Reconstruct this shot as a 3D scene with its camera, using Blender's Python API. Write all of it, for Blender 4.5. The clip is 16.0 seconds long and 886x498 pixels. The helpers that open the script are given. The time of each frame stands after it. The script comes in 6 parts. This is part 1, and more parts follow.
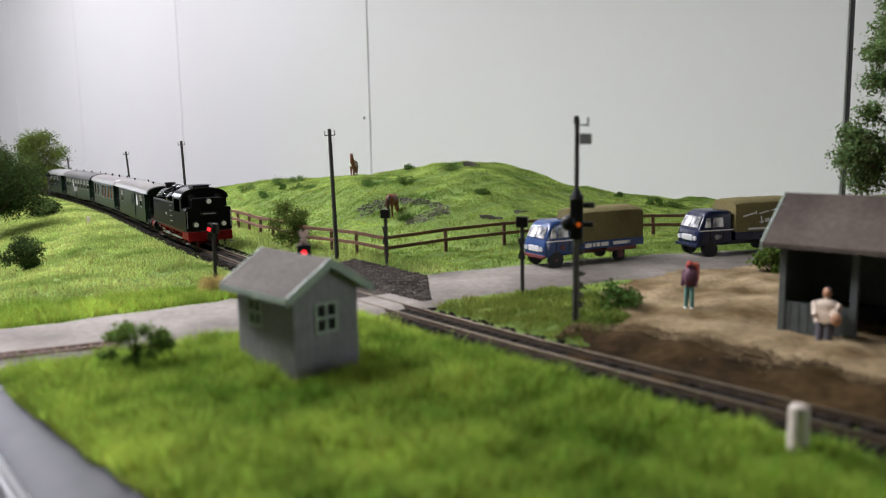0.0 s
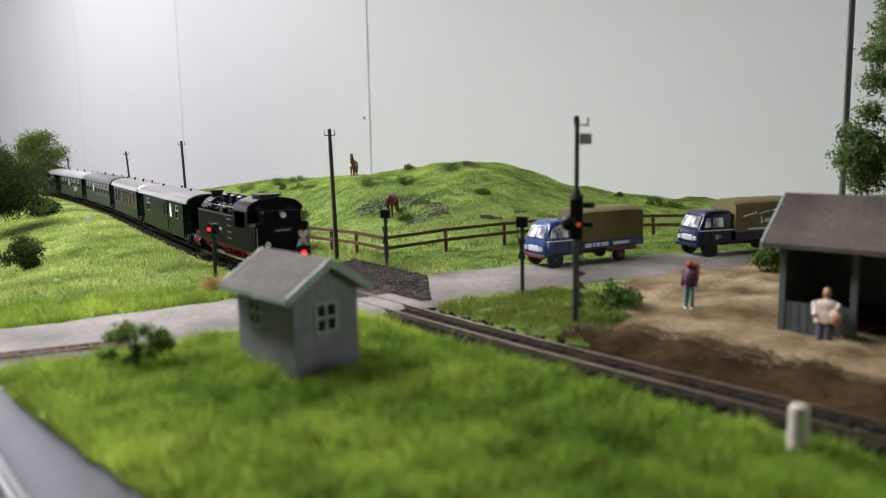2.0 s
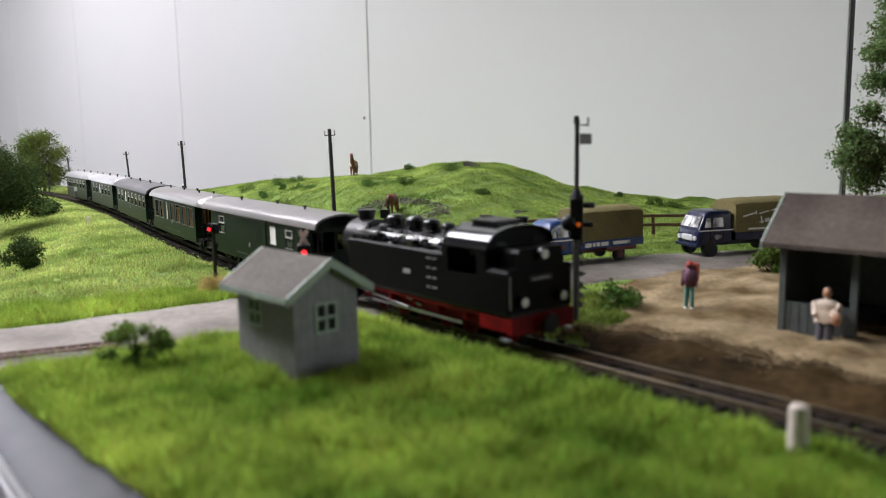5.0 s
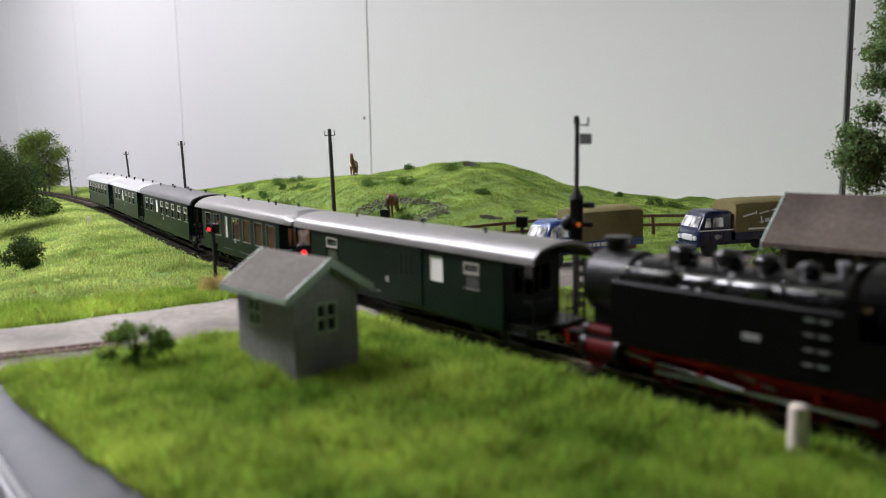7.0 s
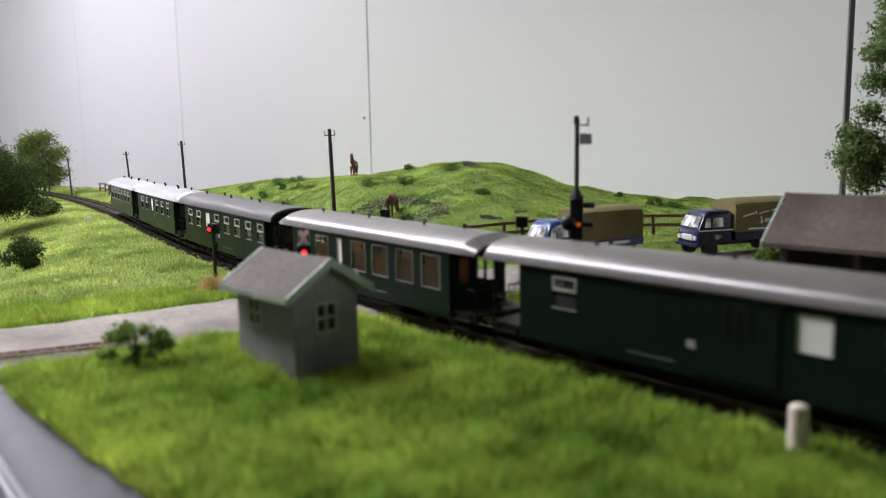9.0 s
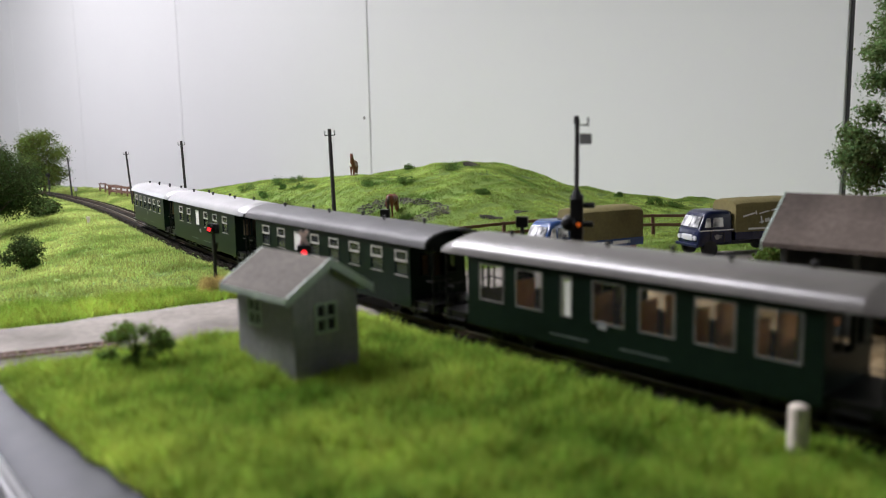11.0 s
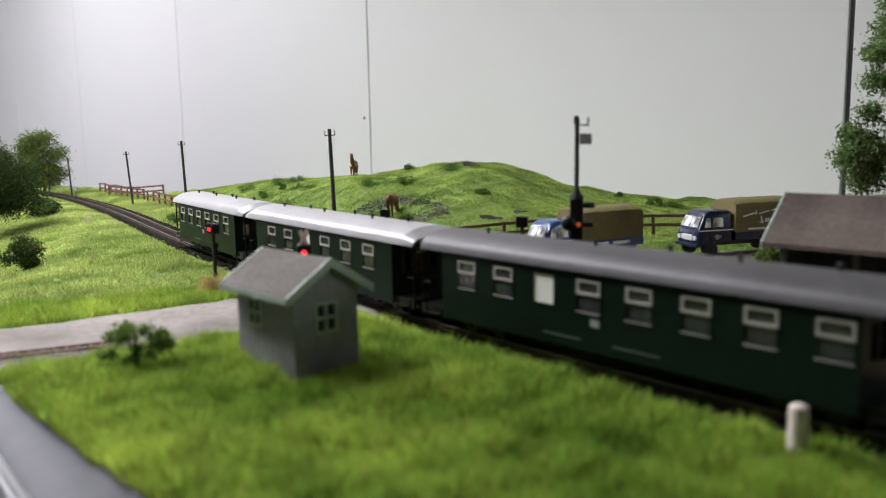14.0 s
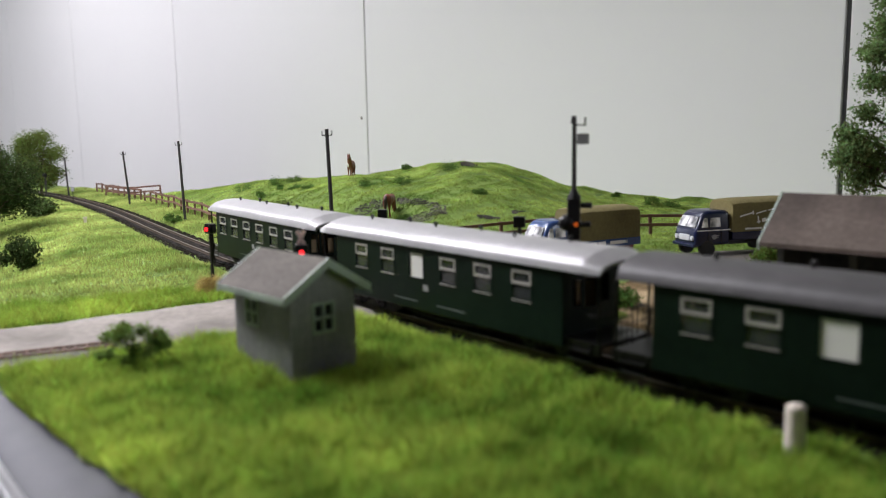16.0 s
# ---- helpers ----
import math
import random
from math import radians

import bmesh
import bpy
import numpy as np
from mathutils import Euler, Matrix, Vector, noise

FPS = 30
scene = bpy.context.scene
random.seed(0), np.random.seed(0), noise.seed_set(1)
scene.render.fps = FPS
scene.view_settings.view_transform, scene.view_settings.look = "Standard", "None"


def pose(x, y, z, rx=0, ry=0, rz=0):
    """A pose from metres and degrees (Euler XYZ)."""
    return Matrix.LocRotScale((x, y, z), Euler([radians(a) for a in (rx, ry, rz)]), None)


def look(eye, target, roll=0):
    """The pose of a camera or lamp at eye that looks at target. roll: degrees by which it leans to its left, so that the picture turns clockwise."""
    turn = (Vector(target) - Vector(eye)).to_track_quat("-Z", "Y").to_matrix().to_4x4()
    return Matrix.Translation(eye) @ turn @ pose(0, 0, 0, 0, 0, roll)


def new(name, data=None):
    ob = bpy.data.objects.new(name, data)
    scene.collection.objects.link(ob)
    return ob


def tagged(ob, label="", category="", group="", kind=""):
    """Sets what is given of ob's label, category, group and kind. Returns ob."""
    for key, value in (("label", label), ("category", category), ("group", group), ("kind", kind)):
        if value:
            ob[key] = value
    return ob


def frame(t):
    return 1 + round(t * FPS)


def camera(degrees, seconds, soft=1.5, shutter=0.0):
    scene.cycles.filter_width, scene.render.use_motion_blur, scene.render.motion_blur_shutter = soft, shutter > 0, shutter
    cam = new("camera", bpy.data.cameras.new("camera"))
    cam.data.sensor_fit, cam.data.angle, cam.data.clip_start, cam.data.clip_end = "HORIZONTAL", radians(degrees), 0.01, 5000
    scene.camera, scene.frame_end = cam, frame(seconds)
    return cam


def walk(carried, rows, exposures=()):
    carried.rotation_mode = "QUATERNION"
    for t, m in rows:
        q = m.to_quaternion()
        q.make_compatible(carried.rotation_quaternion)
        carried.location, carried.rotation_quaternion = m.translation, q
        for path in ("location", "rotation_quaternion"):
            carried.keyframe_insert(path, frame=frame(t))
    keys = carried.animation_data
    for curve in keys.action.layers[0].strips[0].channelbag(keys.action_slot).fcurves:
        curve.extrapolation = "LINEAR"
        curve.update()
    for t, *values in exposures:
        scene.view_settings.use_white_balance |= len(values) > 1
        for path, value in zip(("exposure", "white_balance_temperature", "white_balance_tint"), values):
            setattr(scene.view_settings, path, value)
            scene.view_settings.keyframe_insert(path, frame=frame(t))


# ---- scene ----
U = 0.0082  # metres per plan unit; the plan is drawn in units of 8.2 mm

# ---- camera ----
cam = camera(58.5, 16.0, 0.9, 0.5)
cam.data.dof.use_dof = True
cam.data.dof.focus_distance = 70 * U
cam.data.dof.aperture_fstop = 15.5
TILT = 7.99


def view(turn):
    return pose(0, 0, 7.851 * U) @ pose(0, 0, 0, 0, 0, -turn) @ pose(0, 0, 0, 90 - TILT) @ pose(0, 0, 0, 0, 0, -1.01)


walk(cam, [(0.0, view(0)), (15.0, view(0)), (15.2, view(0.02)), (15.5, view(0.11)), (15.8, view(0.16)), (16.0, view(0.19))])

# ---- light ----
world = bpy.data.worlds.new("room_air")
world.use_nodes = True
world.node_tree.nodes["Background"].inputs[0].default_value = (0.80, 0.86, 1.0, 1)
world.node_tree.nodes["Background"].inputs[1].default_value = 0.05
scene.world = world
scene.view_settings.exposure = 0.0


def area(name, eye, target, sx, sy, watts, colour):
    d = bpy.data.lights.new(name, "AREA")
    d.shape, d.size, d.size_y, d.energy, d.color = "RECTANGLE", sx, sy, watts, colour
    ob = new(name, d)
    ob.matrix_world = look(eye, target)
    return ob


# ---- materials ----
def mat(name, colour, rough=0.6, metal=0.0, vary=0.25, scale=60.0, bump=0.0, fine=None, spec=0.5, island=0.0, second=None, emit=0.0, thin=0.0):
    m = bpy.data.materials.new(name)
    m.use_nodes = True
    nt = m.node_tree
    b = nt.nodes["Principled BSDF"]
    b.inputs["Roughness"].default_value = rough
    b.inputs["Metallic"].default_value = metal
    b.inputs["Specular IOR Level"].default_value = spec
    c = (*colour, 1)
    b.inputs["Base Color"].default_value = c
    if emit:
        b.inputs["Emission Color"].default_value = c
        b.inputs["Emission Strength"].default_value = emit
        return m
    L = nt.links.new
    tex = nt.nodes.new("ShaderNodeTexCoord")
    n1 = nt.nodes.new("ShaderNodeTexNoise")
    n1.inputs["Scale"].default_value = scale
    n1.inputs["Detail"].default_value = 4
    n2 = nt.nodes.new("ShaderNodeTexNoise")
    n2.inputs["Scale"].default_value = fine or scale * 9
    n2.inputs["Detail"].default_value = 5
    L(tex.outputs["Object"], n1.inputs["Vector"])
    L(tex.outputs["Object"], n2.inputs["Vector"])
    dark = tuple(v * (1 - vary) for v in colour)
    lite = tuple(min(1.0, v * (1 + vary)) for v in (second or colour))
    mix = nt.nodes.new("ShaderNodeMix")
    mix.data_type = "RGBA"
    mix.inputs["A"].default_value, mix.inputs["B"].default_value = (*dark, 1), (*lite, 1)
    r1 = nt.nodes.new("ShaderNodeMapRange")
    r1.inputs["From Min"].default_value, r1.inputs["From Max"].default_value = 0.3, 0.7
    L(n1.outputs["Fac"], r1.inputs["Value"])
    L(r1.outputs["Result"], mix.inputs["Factor"])
    out = mix.outputs["Result"]
    mix2 = nt.nodes.new("ShaderNodeMix")
    mix2.data_type, mix2.blend_type = "RGBA", "OVERLAY"
    mix2.inputs["Factor"].default_value = min(1.0, vary * 1.4)
    L(out, mix2.inputs["A"])
    L(n2.outputs["Fac"], mix2.inputs["B"])
    out = mix2.outputs["Result"]
    if island:
        g = nt.nodes.new("ShaderNodeNewGeometry")
        h = nt.nodes.new("ShaderNodeHueSaturation")
        r = nt.nodes.new("ShaderNodeMapRange")
        r.inputs["To Min"].default_value, r.inputs["To Max"].default_value = 1 - island, 1 + island
        L(g.outputs["Random Per Island"], r.inputs["Value"])
        L(r.outputs["Result"], h.inputs["Value"])
        r2 = nt.nodes.new("ShaderNodeMapRange")
        r2.inputs["To Min"].default_value, r2.inputs["To Max"].default_value = 0.5 - island * 0.07, 0.5 + island * 0.07
        L(g.outputs["Random Per Island"], r2.inputs["Value"])
        L(r2.outputs["Result"], h.inputs["Hue"])
        L(out, h.inputs["Color"])
        out = h.outputs["Color"]
    L(out, b.inputs["Base Color"])
    if bump:
        bp = nt.nodes.new("ShaderNodeBump")
        bp.inputs["Strength"].default_value = min(1.0, bump)
        bp.inputs["Distance"].default_value = 0.0006
        L(n2.outputs["Fac"], bp.inputs["Height"])
        L(bp.outputs["Normal"], b.inputs["Normal"])
    if thin:
        tr = nt.nodes.new("ShaderNodeBsdfTranslucent")
        L(out, tr.inputs["Color"])
        ms = nt.nodes.new("ShaderNodeMixShader")
        ms.inputs[0].default_value = thin
        L(b.outputs[0], ms.inputs[1])
        L(tr.outputs[0], ms.inputs[2])
        L(ms.outputs[0], nt.nodes["Material Output"].inputs["Surface"])
    return m


def glass_mat(name, colour, rough=0.05, alpha=0.35):
    m = bpy.data.materials.new(name)
    m.use_nodes = True
    b = m.node_tree.nodes["Principled BSDF"]
    b.inputs["Base Color"].default_value = (*colour, 1)
    b.inputs["Roughness"].default_value = rough
    b.inputs["Alpha"].default_value = alpha
    return m


M = {
    "grass": mat("grass_fibre", (0.19, 0.355, 0.042), 0.8, vary=0.30, scale=24, fine=90, island=0.42, second=(0.43, 0.51, 0.095), spec=0.1, thin=0.45),
    # Darker copy of the verge grass, for light falling off near the line.
    "grass_dim": mat("dimmed_grass_fibre", (0.11, 0.25, 0.024), 0.8, vary=0.32, scale=24, fine=90, island=0.45, second=(0.24, 0.34, 0.05), spec=0.1, thin=0.42),
    "grass_hill": mat("meadow_fibre", (0.18, 0.30, 0.05), 0.8, vary=0.38, scale=26, fine=160, island=0.6, second=(0.36, 0.43, 0.11), spec=0.15, thin=0.38),
    # Base toned darker than the fibres, putting shade into the gaps between them.
    "turf": mat("turf_base", (0.105, 0.175, 0.034), 0.9, vary=0.3, scale=14, fine=150, bump=0.8, second=(0.15, 0.215, 0.05), spec=0.2),
    "soil": mat("soil", (0.06, 0.057, 0.05), 0.95, vary=0.45, scale=60, fine=500, bump=1.0, second=(0.12, 0.112, 0.095), spec=0.1),
    "road": mat("road_surface", (0.135, 0.118, 0.098), 0.75, vary=0.3, scale=22, fine=320, bump=0.4, second=(0.225, 0.205, 0.18), spec=0.2),
    "sand": mat("sandy_yard", (0.155, 0.095, 0.031), 0.95, vary=0.42, scale=42, fine=420, bump=0.9, second=(0.25, 0.195, 0.115), spec=0.12),
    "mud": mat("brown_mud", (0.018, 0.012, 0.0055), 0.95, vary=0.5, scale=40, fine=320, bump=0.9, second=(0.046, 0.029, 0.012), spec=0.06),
    "ballast": mat("ballast", (0.022, 0.018, 0.014), 0.95, vary=0.4, scale=120, fine=900, bump=1.0, island=0.4, spec=0.08),
    "sleeper": mat("sleeper_wood", (0.015, 0.012, 0.0095), 0.85, vary=0.4, scale=200, island=0.3, spec=0.15),
    "rail_top": mat("rail_steel", (0.13, 0.105, 0.068), 0.4, 0.8, vary=0.2, scale=80, spec=0.3),
    "rail_side": mat("rail_rust", (0.06, 0.043, 0.03), 0.75, 0.1, vary=0.3, scale=150, spec=0.15),
    "cobble": mat("cobble_stone", (0.058, 0.049, 0.041), 0.85, vary=0.3, scale=90, fine=800, bump=0.8, island=0.35, spec=0.1),
    "wall": mat("white_panel", (0.80, 0.80, 0.79), 0.6, vary=0.015, scale=1.5, fine=30, spec=0.3),
    "gap": mat("panel_gap", (0.02, 0.02, 0.02), 0.6, vary=0.1),
    "seam": mat("panel_seam", (0.20, 0.19, 0.17), 0.6, vary=0.1),
    "dim_wall": mat("bounce_cut_paint", (0.16, 0.155, 0.16), 0.9, vary=0.1, scale=4),
    "grass_olive": mat("olive_grass_fibre", (0.18, 0.27, 0.045), 0.85, vary=0.3, scale=24, fine=90, island=0.3, second=(0.27, 0.30, 0.07), spec=0.15, thin=0.35),
    "leaf_fresh": mat("fresh_leaf_flock", (0.15, 0.225, 0.05), 0.85, vary=0.35, scale=30, island=0.5, spec=0.08, thin=0.4),
    "plaster": mat("room_paint", (0.75, 0.74, 0.72), 0.8, vary=0.03, scale=2),
    "carpet": mat("hall_floor", (0.13, 0.125, 0.125), 0.8, vary=0.1, scale=6),
    "alu": mat("brushed_aluminium", (0.80, 0.80, 0.82), 0.30, 0.9, vary=0.06, scale=40),
    "fascia": mat("grey_fascia", (0.06, 0.062, 0.07), 0.5, 0.0, vary=0.2, scale=14, spec=0.12),
    "green": mat("coach_green", (0.0054, 0.0125, 0.0078), 0.36, vary=0.25, scale=45, fine=400, spec=0.10),
    "roof": mat("coach_roof_silver", (0.27, 0.267, 0.265), 0.33, vary=0.14, scale=30, fine=300, spec=1.0),
    "roof_dark": mat("coach_roof_dark_grey", (0.06, 0.058, 0.058), 0.5, vary=0.25, scale=30, fine=300, spec=0.4),
    "roof_grey": mat("coach_roof_grey", (0.11, 0.102, 0.092), 0.32, vary=0.22, scale=30, fine=300, spec=1.0),
    "faint": mat("faded_lettering", (0.085, 0.105, 0.095), 0.6, vary=0.2),
    # Paler copy of the grass; glare over the left bank is put into its colour.
    "grass_bank": mat("glare_pale_grass_fibre", (0.28, 0.40, 0.085), 0.8, vary=0.34, scale=20, fine=90, island=0.5, second=(0.46, 0.50, 0.17), spec=0.15, thin=0.4),
    # Same engine paint as the tops, sheen cut so the sides stay dark.
    "black": mat("black_paint_low_sheen", (0.0034, 0.0034, 0.0034), 0.42, vary=0.3, scale=60, spec=0.07),
    "matblack": mat("soot_black", (0.004, 0.0038, 0.0036), 0.38, vary=0.4, scale=80, bump=0.1, spec=0.3),
    "red": mat("frame_red", (0.135, 0.004, 0.004), 0.5, vary=0.45, scale=140, spec=0.12),
    "bright": mat("polished_steel", (0.6, 0.6, 0.6), 0.25, 1.0, vary=0.1),
    "white": mat("white_paint", (0.75, 0.74, 0.70), 0.5, vary=0.08, scale=90),
    "cream": mat("window_frame_paint", (0.36, 0.345, 0.305), 0.5, vary=0.12, scale=90),
    "frost": mat("frosted_pane", (0.78, 0.77, 0.72), 0.5, vary=0.06),
    "orange": mat("seat_wood", (0.62, 0.26, 0.06), 0.6, vary=0.3, scale=60),
    "tan": mat("interior_tan", (0.50, 0.36, 0.20), 0.6, vary=0.2, scale=60),
    "glass_clear": glass_mat("bright_pane", (0.12, 0.11, 0.09), 0.05, 0.12),
    "glass": glass_mat("clear_pane", (0.05, 0.055, 0.055), 0.05, 0.72),
    "hutwall": mat("grey_boards", (0.215, 0.212, 0.228), 0.75, vary=0.18, scale=50, fine=500, bump=0.3, second=(0.245, 0.24, 0.252), spec=0.25),
    "hutroof": mat("roofing_felt", (0.085, 0.078, 0.069), 0.85, vary=0.3, scale=30, fine=700, bump=0.6, second=(0.128, 0.115, 0.098), spec=0.25),
    "mint": mat("pale_green_trim", (0.31, 0.37, 0.31), 0.6, vary=0.18, scale=90),
    "sheltroof": mat("brown_felt_roof", (0.085, 0.068, 0.056), 0.85, vary=0.28, scale=34, fine=600, bump=0.6, second=(0.115, 0.093, 0.077), spec=0.2),
    "sheltwall": mat("grey_green_boards", (0.105, 0.12, 0.115), 0.8, vary=0.2, scale=50, fine=500, bump=0.3, spec=0.2),
    "dark": mat("dark_interior", (0.02, 0.02, 0.02), 0.9, vary=0.2),
    "fence": mat("brown_fence_wood", (0.135, 0.065, 0.04), 0.8, vary=0.3, scale=70, fine=600, bump=0.3),
    "post": mat("dark_post", (0.03, 0.026, 0.024), 0.75, vary=0.3, scale=90),
    "porcelain": mat("porcelain", (0.5, 0.5, 0.48), 0.3, vary=0.1),
    "blue": mat("truck_blue", (0.026, 0.062, 0.175), 0.2, vary=0.1, scale=60),
    "navy": mat("truck_navy", (0.007, 0.011, 0.04), 0.22, vary=0.1, scale=60),
    "canvas": mat("olive_canvas", (0.155, 0.13, 0.045), 0.85, vary=0.2, scale=40, fine=600, bump=0.3),
    "chrome": mat("chrome", (0.78, 0.78, 0.8), 0.35, 0.4, vary=0.05),
    "tyre": mat("rubber", (0.014, 0.014, 0.014), 0.8, vary=0.2),
    "redbrown": mat("oxide_red", (0.12, 0.022, 0.018), 0.6, vary=0.25, scale=90),
    "leaf": mat("leaf_flock", (0.085, 0.15, 0.032), 0.85, vary=0.35, scale=30, island=0.5, spec=0.1, thin=0.3),
    "leaf_dark": mat("dark_leaf_flock", (0.045, 0.066, 0.019), 0.85, vary=0.4, scale=40, island=0.6, spec=0.08, thin=0.25),
    "leaf_olive": mat("olive_leaf_flock", (0.12, 0.155, 0.035), 0.85, vary=0.4, scale=40, island=0.55, spec=0.08, thin=0.3),
    "leaf_blue": mat("birch_leaf_flock", (0.15, 0.215, 0.08), 0.85, vary=0.4, scale=40, island=0.55, spec=0.08, thin=0.35),
    "straw": mat("straw_tuft", (0.50, 0.39, 0.15), 0.9, vary=0.25, scale=40, island=0.3, spec=0.1, thin=0.45),
    "bark": mat("bark", (0.09, 0.065, 0.045), 0.9, vary=0.3, scale=80, bump=0.5),
    "horse": mat("chestnut_coat", (0.15, 0.042, 0.017), 0.4, vary=0.35, scale=90),
    "mane": mat("dark_mane", (0.035, 0.018, 0.012), 0.7, vary=0.2),
    "glow_red": mat("red_lamp", (1.0, 0.02, 0.03), emit=2.2),
    "glow_orange": mat("orange_lamp", (0.8, 0.14, 0.01), emit=0.25),
    "signgrey": mat("grey_sign", (0.26, 0.26, 0.26), 0.6, vary=0.1),
    "concrete": mat("pale_concrete", (0.56, 0.50, 0.43), 0.8, vary=0.15, scale=60, bump=0.3),
    "hikered": mat("figure_rucksack_red", (0.50, 0.12, 0.035), 0.7, vary=0.45, scale=160, second=(0.45, 0.05, 0.05)),
    "hiketeal": mat("figure_painted", (0.14, 0.055, 0.085), 0.7, vary=0.3, scale=120),
    "figcream": mat("figure_cream", (0.66, 0.58, 0.48), 0.7, vary=0.25, scale=90, second=(0.7, 0.55, 0.42)),
}


# ---- mesh helpers ----
def part(name, bm, material, parent=None, label="", smooth=False, m=None):
    """One mesh object out of a bmesh drawn in plan units."""
    bmesh.ops.scale(bm, vec=(U, U, U), verts=bm.verts)
    me = bpy.data.meshes.new(name)
    bm.to_mesh(me)
    bm.free()
    me.materials.append(M[material])
    if smooth:
        me.polygons.foreach_set("use_smooth", [True] * len(me.polygons))
        if smooth != 2:
            me.set_sharp_from_angle(angle=0.7)
    ob = new(name, me)
    ob.parent = parent
    if m:
        ob.matrix_basis = m
    return tagged(ob, label)


def at(x, y, z=0.0, turn=0.0, rx=0.0, ry=0.0):
    return pose(x * U, y * U, z * U, rx, ry, turn)


def thing(name, m, label, category, group="", kind=""):
    ob = new(name)
    ob.empty_display_size = 0.01
    ob.matrix_basis = m
    return tagged(ob, label, category, group, kind)


def box(bm, x0, x1, y0, y1, z0, z1, bevel=0.0):
    c = Matrix.LocRotScale(((x0 + x1) / 2, (y0 + y1) / 2, (z0 + z1) / 2), None, (abs(x1 - x0), abs(y1 - y0), abs(z1 - z0)))
    g = bmesh.ops.create_cube(bm, size=1, matrix=c)
    if bevel:
        e = {e for v in g["verts"] for e in v.link_edges}
        bmesh.ops.bevel(bm, geom=list(e), offset=bevel, segments=2, affect="EDGES", profile=0.6)
    return g


def rod(bm, a, b, r, r2=None, seg=10):
    a, b = Vector(a), Vector(b)
    d = b - a
    m = Matrix.Translation((a + b) / 2) @ d.to_track_quat("Z", "Y").to_matrix().to_4x4()
    bmesh.ops.create_cone(bm, cap_ends=True, segments=seg, radius1=r, radius2=r if r2 is None else r2, depth=d.length, matrix=m)


def ball(bm, c, r, sub=2, scale=(1, 1, 1)):
    bmesh.ops.create_icosphere(bm, subdivisions=sub, radius=r, matrix=Matrix.LocRotScale(c, None, scale))


def prism(bm, outline, a, b, axis="x"):
    """A closed outline swept from a to b along an axis; the outline lies in the other two axes."""
    def place(p, t):
        return {"x": (t, p[0], p[1]), "y": (p[0], t, p[1]), "z": (p[0], p[1], t)}[axis]
    va = [bm.verts.new(place(p, a)) for p in outline]
    vb = [bm.verts.new(place(p, b)) for p in outline]
    n = len(outline)
    fs = [bm.faces.new(va), bm.faces.new(vb[::-1])]
    fs += [bm.faces.new((va[i], vb[i], vb[(i + 1) % n], va[(i + 1) % n])) for i in range(n)]
    bmesh.ops.recalc_face_normals(bm, faces=fs)
    return va + vb


def weld(bm):
    bmesh.ops.remove_doubles(bm, verts=bm.verts, dist=1e-4)


def pierced(bm, x0, x1, y0, y1, z0, z1, holes):
    """A wall slab from x0 to x1 with rectangular openings (a, b, c, d) that go through it."""
    x = x0
    for a, b, c, d in sorted(holes):
        box(bm, x, a, y0, y1, z0, z1)
        box(bm, a, b, y0, y1, z0, c)
        box(bm, a, b, y0, y1, d, z1)
        x = b
    box(bm, x, x1, y0, y1, z0, z1)


# ---- track line ----
HEAD, K0, K1, K2 = -0.974892, 0.00329727, 5.49034e-05, -1.18318e-06
STEP = 0.25
_g = np.arange(-190, 160 + STEP, STEP)
_k = np.where(_g > 60, 0.002, np.where(_g < -115, K0 - K1 * 115 + K2 * 115 ** 2, K0 + K1 * _g + K2 * _g * _g))
_k = np.where(_g < -50, np.maximum(_k, -0.0027), _k)
_i0 = int(round(190 / STEP))
_th = np.cumsum(_k) * STEP
_th = _th - _th[_i0] + HEAD
_x = np.cumsum(np.cos(_th)) * STEP
_y = np.cumsum(np.sin(_th)) * STEP
_x, _y = _x - _x[_i0] - 11.0458, _y - _y[_i0] + 49.0


def on_track(s, side=0.0):
    """Plan place and heading at s along the line, side to its left."""
    t = np.interp(s, _g, _th)
    return np.interp(s, _g, _x) - np.sin(t) * side, np.interp(s, _g, _y) + np.cos(t) * side, t


def to_track(x, y):
    """The nearest s and the side of plan places (arrays)."""
    x, y = np.atleast_1d(x).astype(float), np.atleast_1d(y).astype(float)
    s = np.empty_like(x)
    for i in range(0, len(x), 4000):
        d = (x[i:i + 4000, None] - _x[None, ::4]) ** 2 + (y[i:i + 4000, None] - _y[None, ::4]) ** 2
        s[i:i + 4000] = _g[::4][d.argmin(1)]
    for _ in range(2):
        px, py, t = on_track(s)
        s = s + (x - px) * np.cos(t) + (y - py) * np.sin(t)
    px, py, t = on_track(s)
    return s, -(x - px) * np.sin(t) + (y - py) * np.cos(t)


# ---- lie of the land ----
RIDGE_X = (-60, -32, -24.7, -16, -10.5, -4, 0, 3, 7.5, 11, 14, 17.7, 26.7, 40, 60)
RIDGE_Z = (0.2, 0.7, 1.9, 2.85, 3.65, 4.15, 4.85, 5.15, 4.5, 3.4, 2.2, 1.2, 0.15, 0.0, 0.0)
ROAD = ((-30, 21), (-17.5, 30.5), (-10.6, 35.2), (-6.9, 37.9), (-1.5, 41.5), (4, 44.3), (14, 48.3), (24, 50.2), (40, 52), (70, 54))
ROAD_HALF = 3.9


def smooth01(v, a, b):
    t = np.clip((v - a) / (b - a), 0, 1)
    return t * t * (3 - 2 * t)


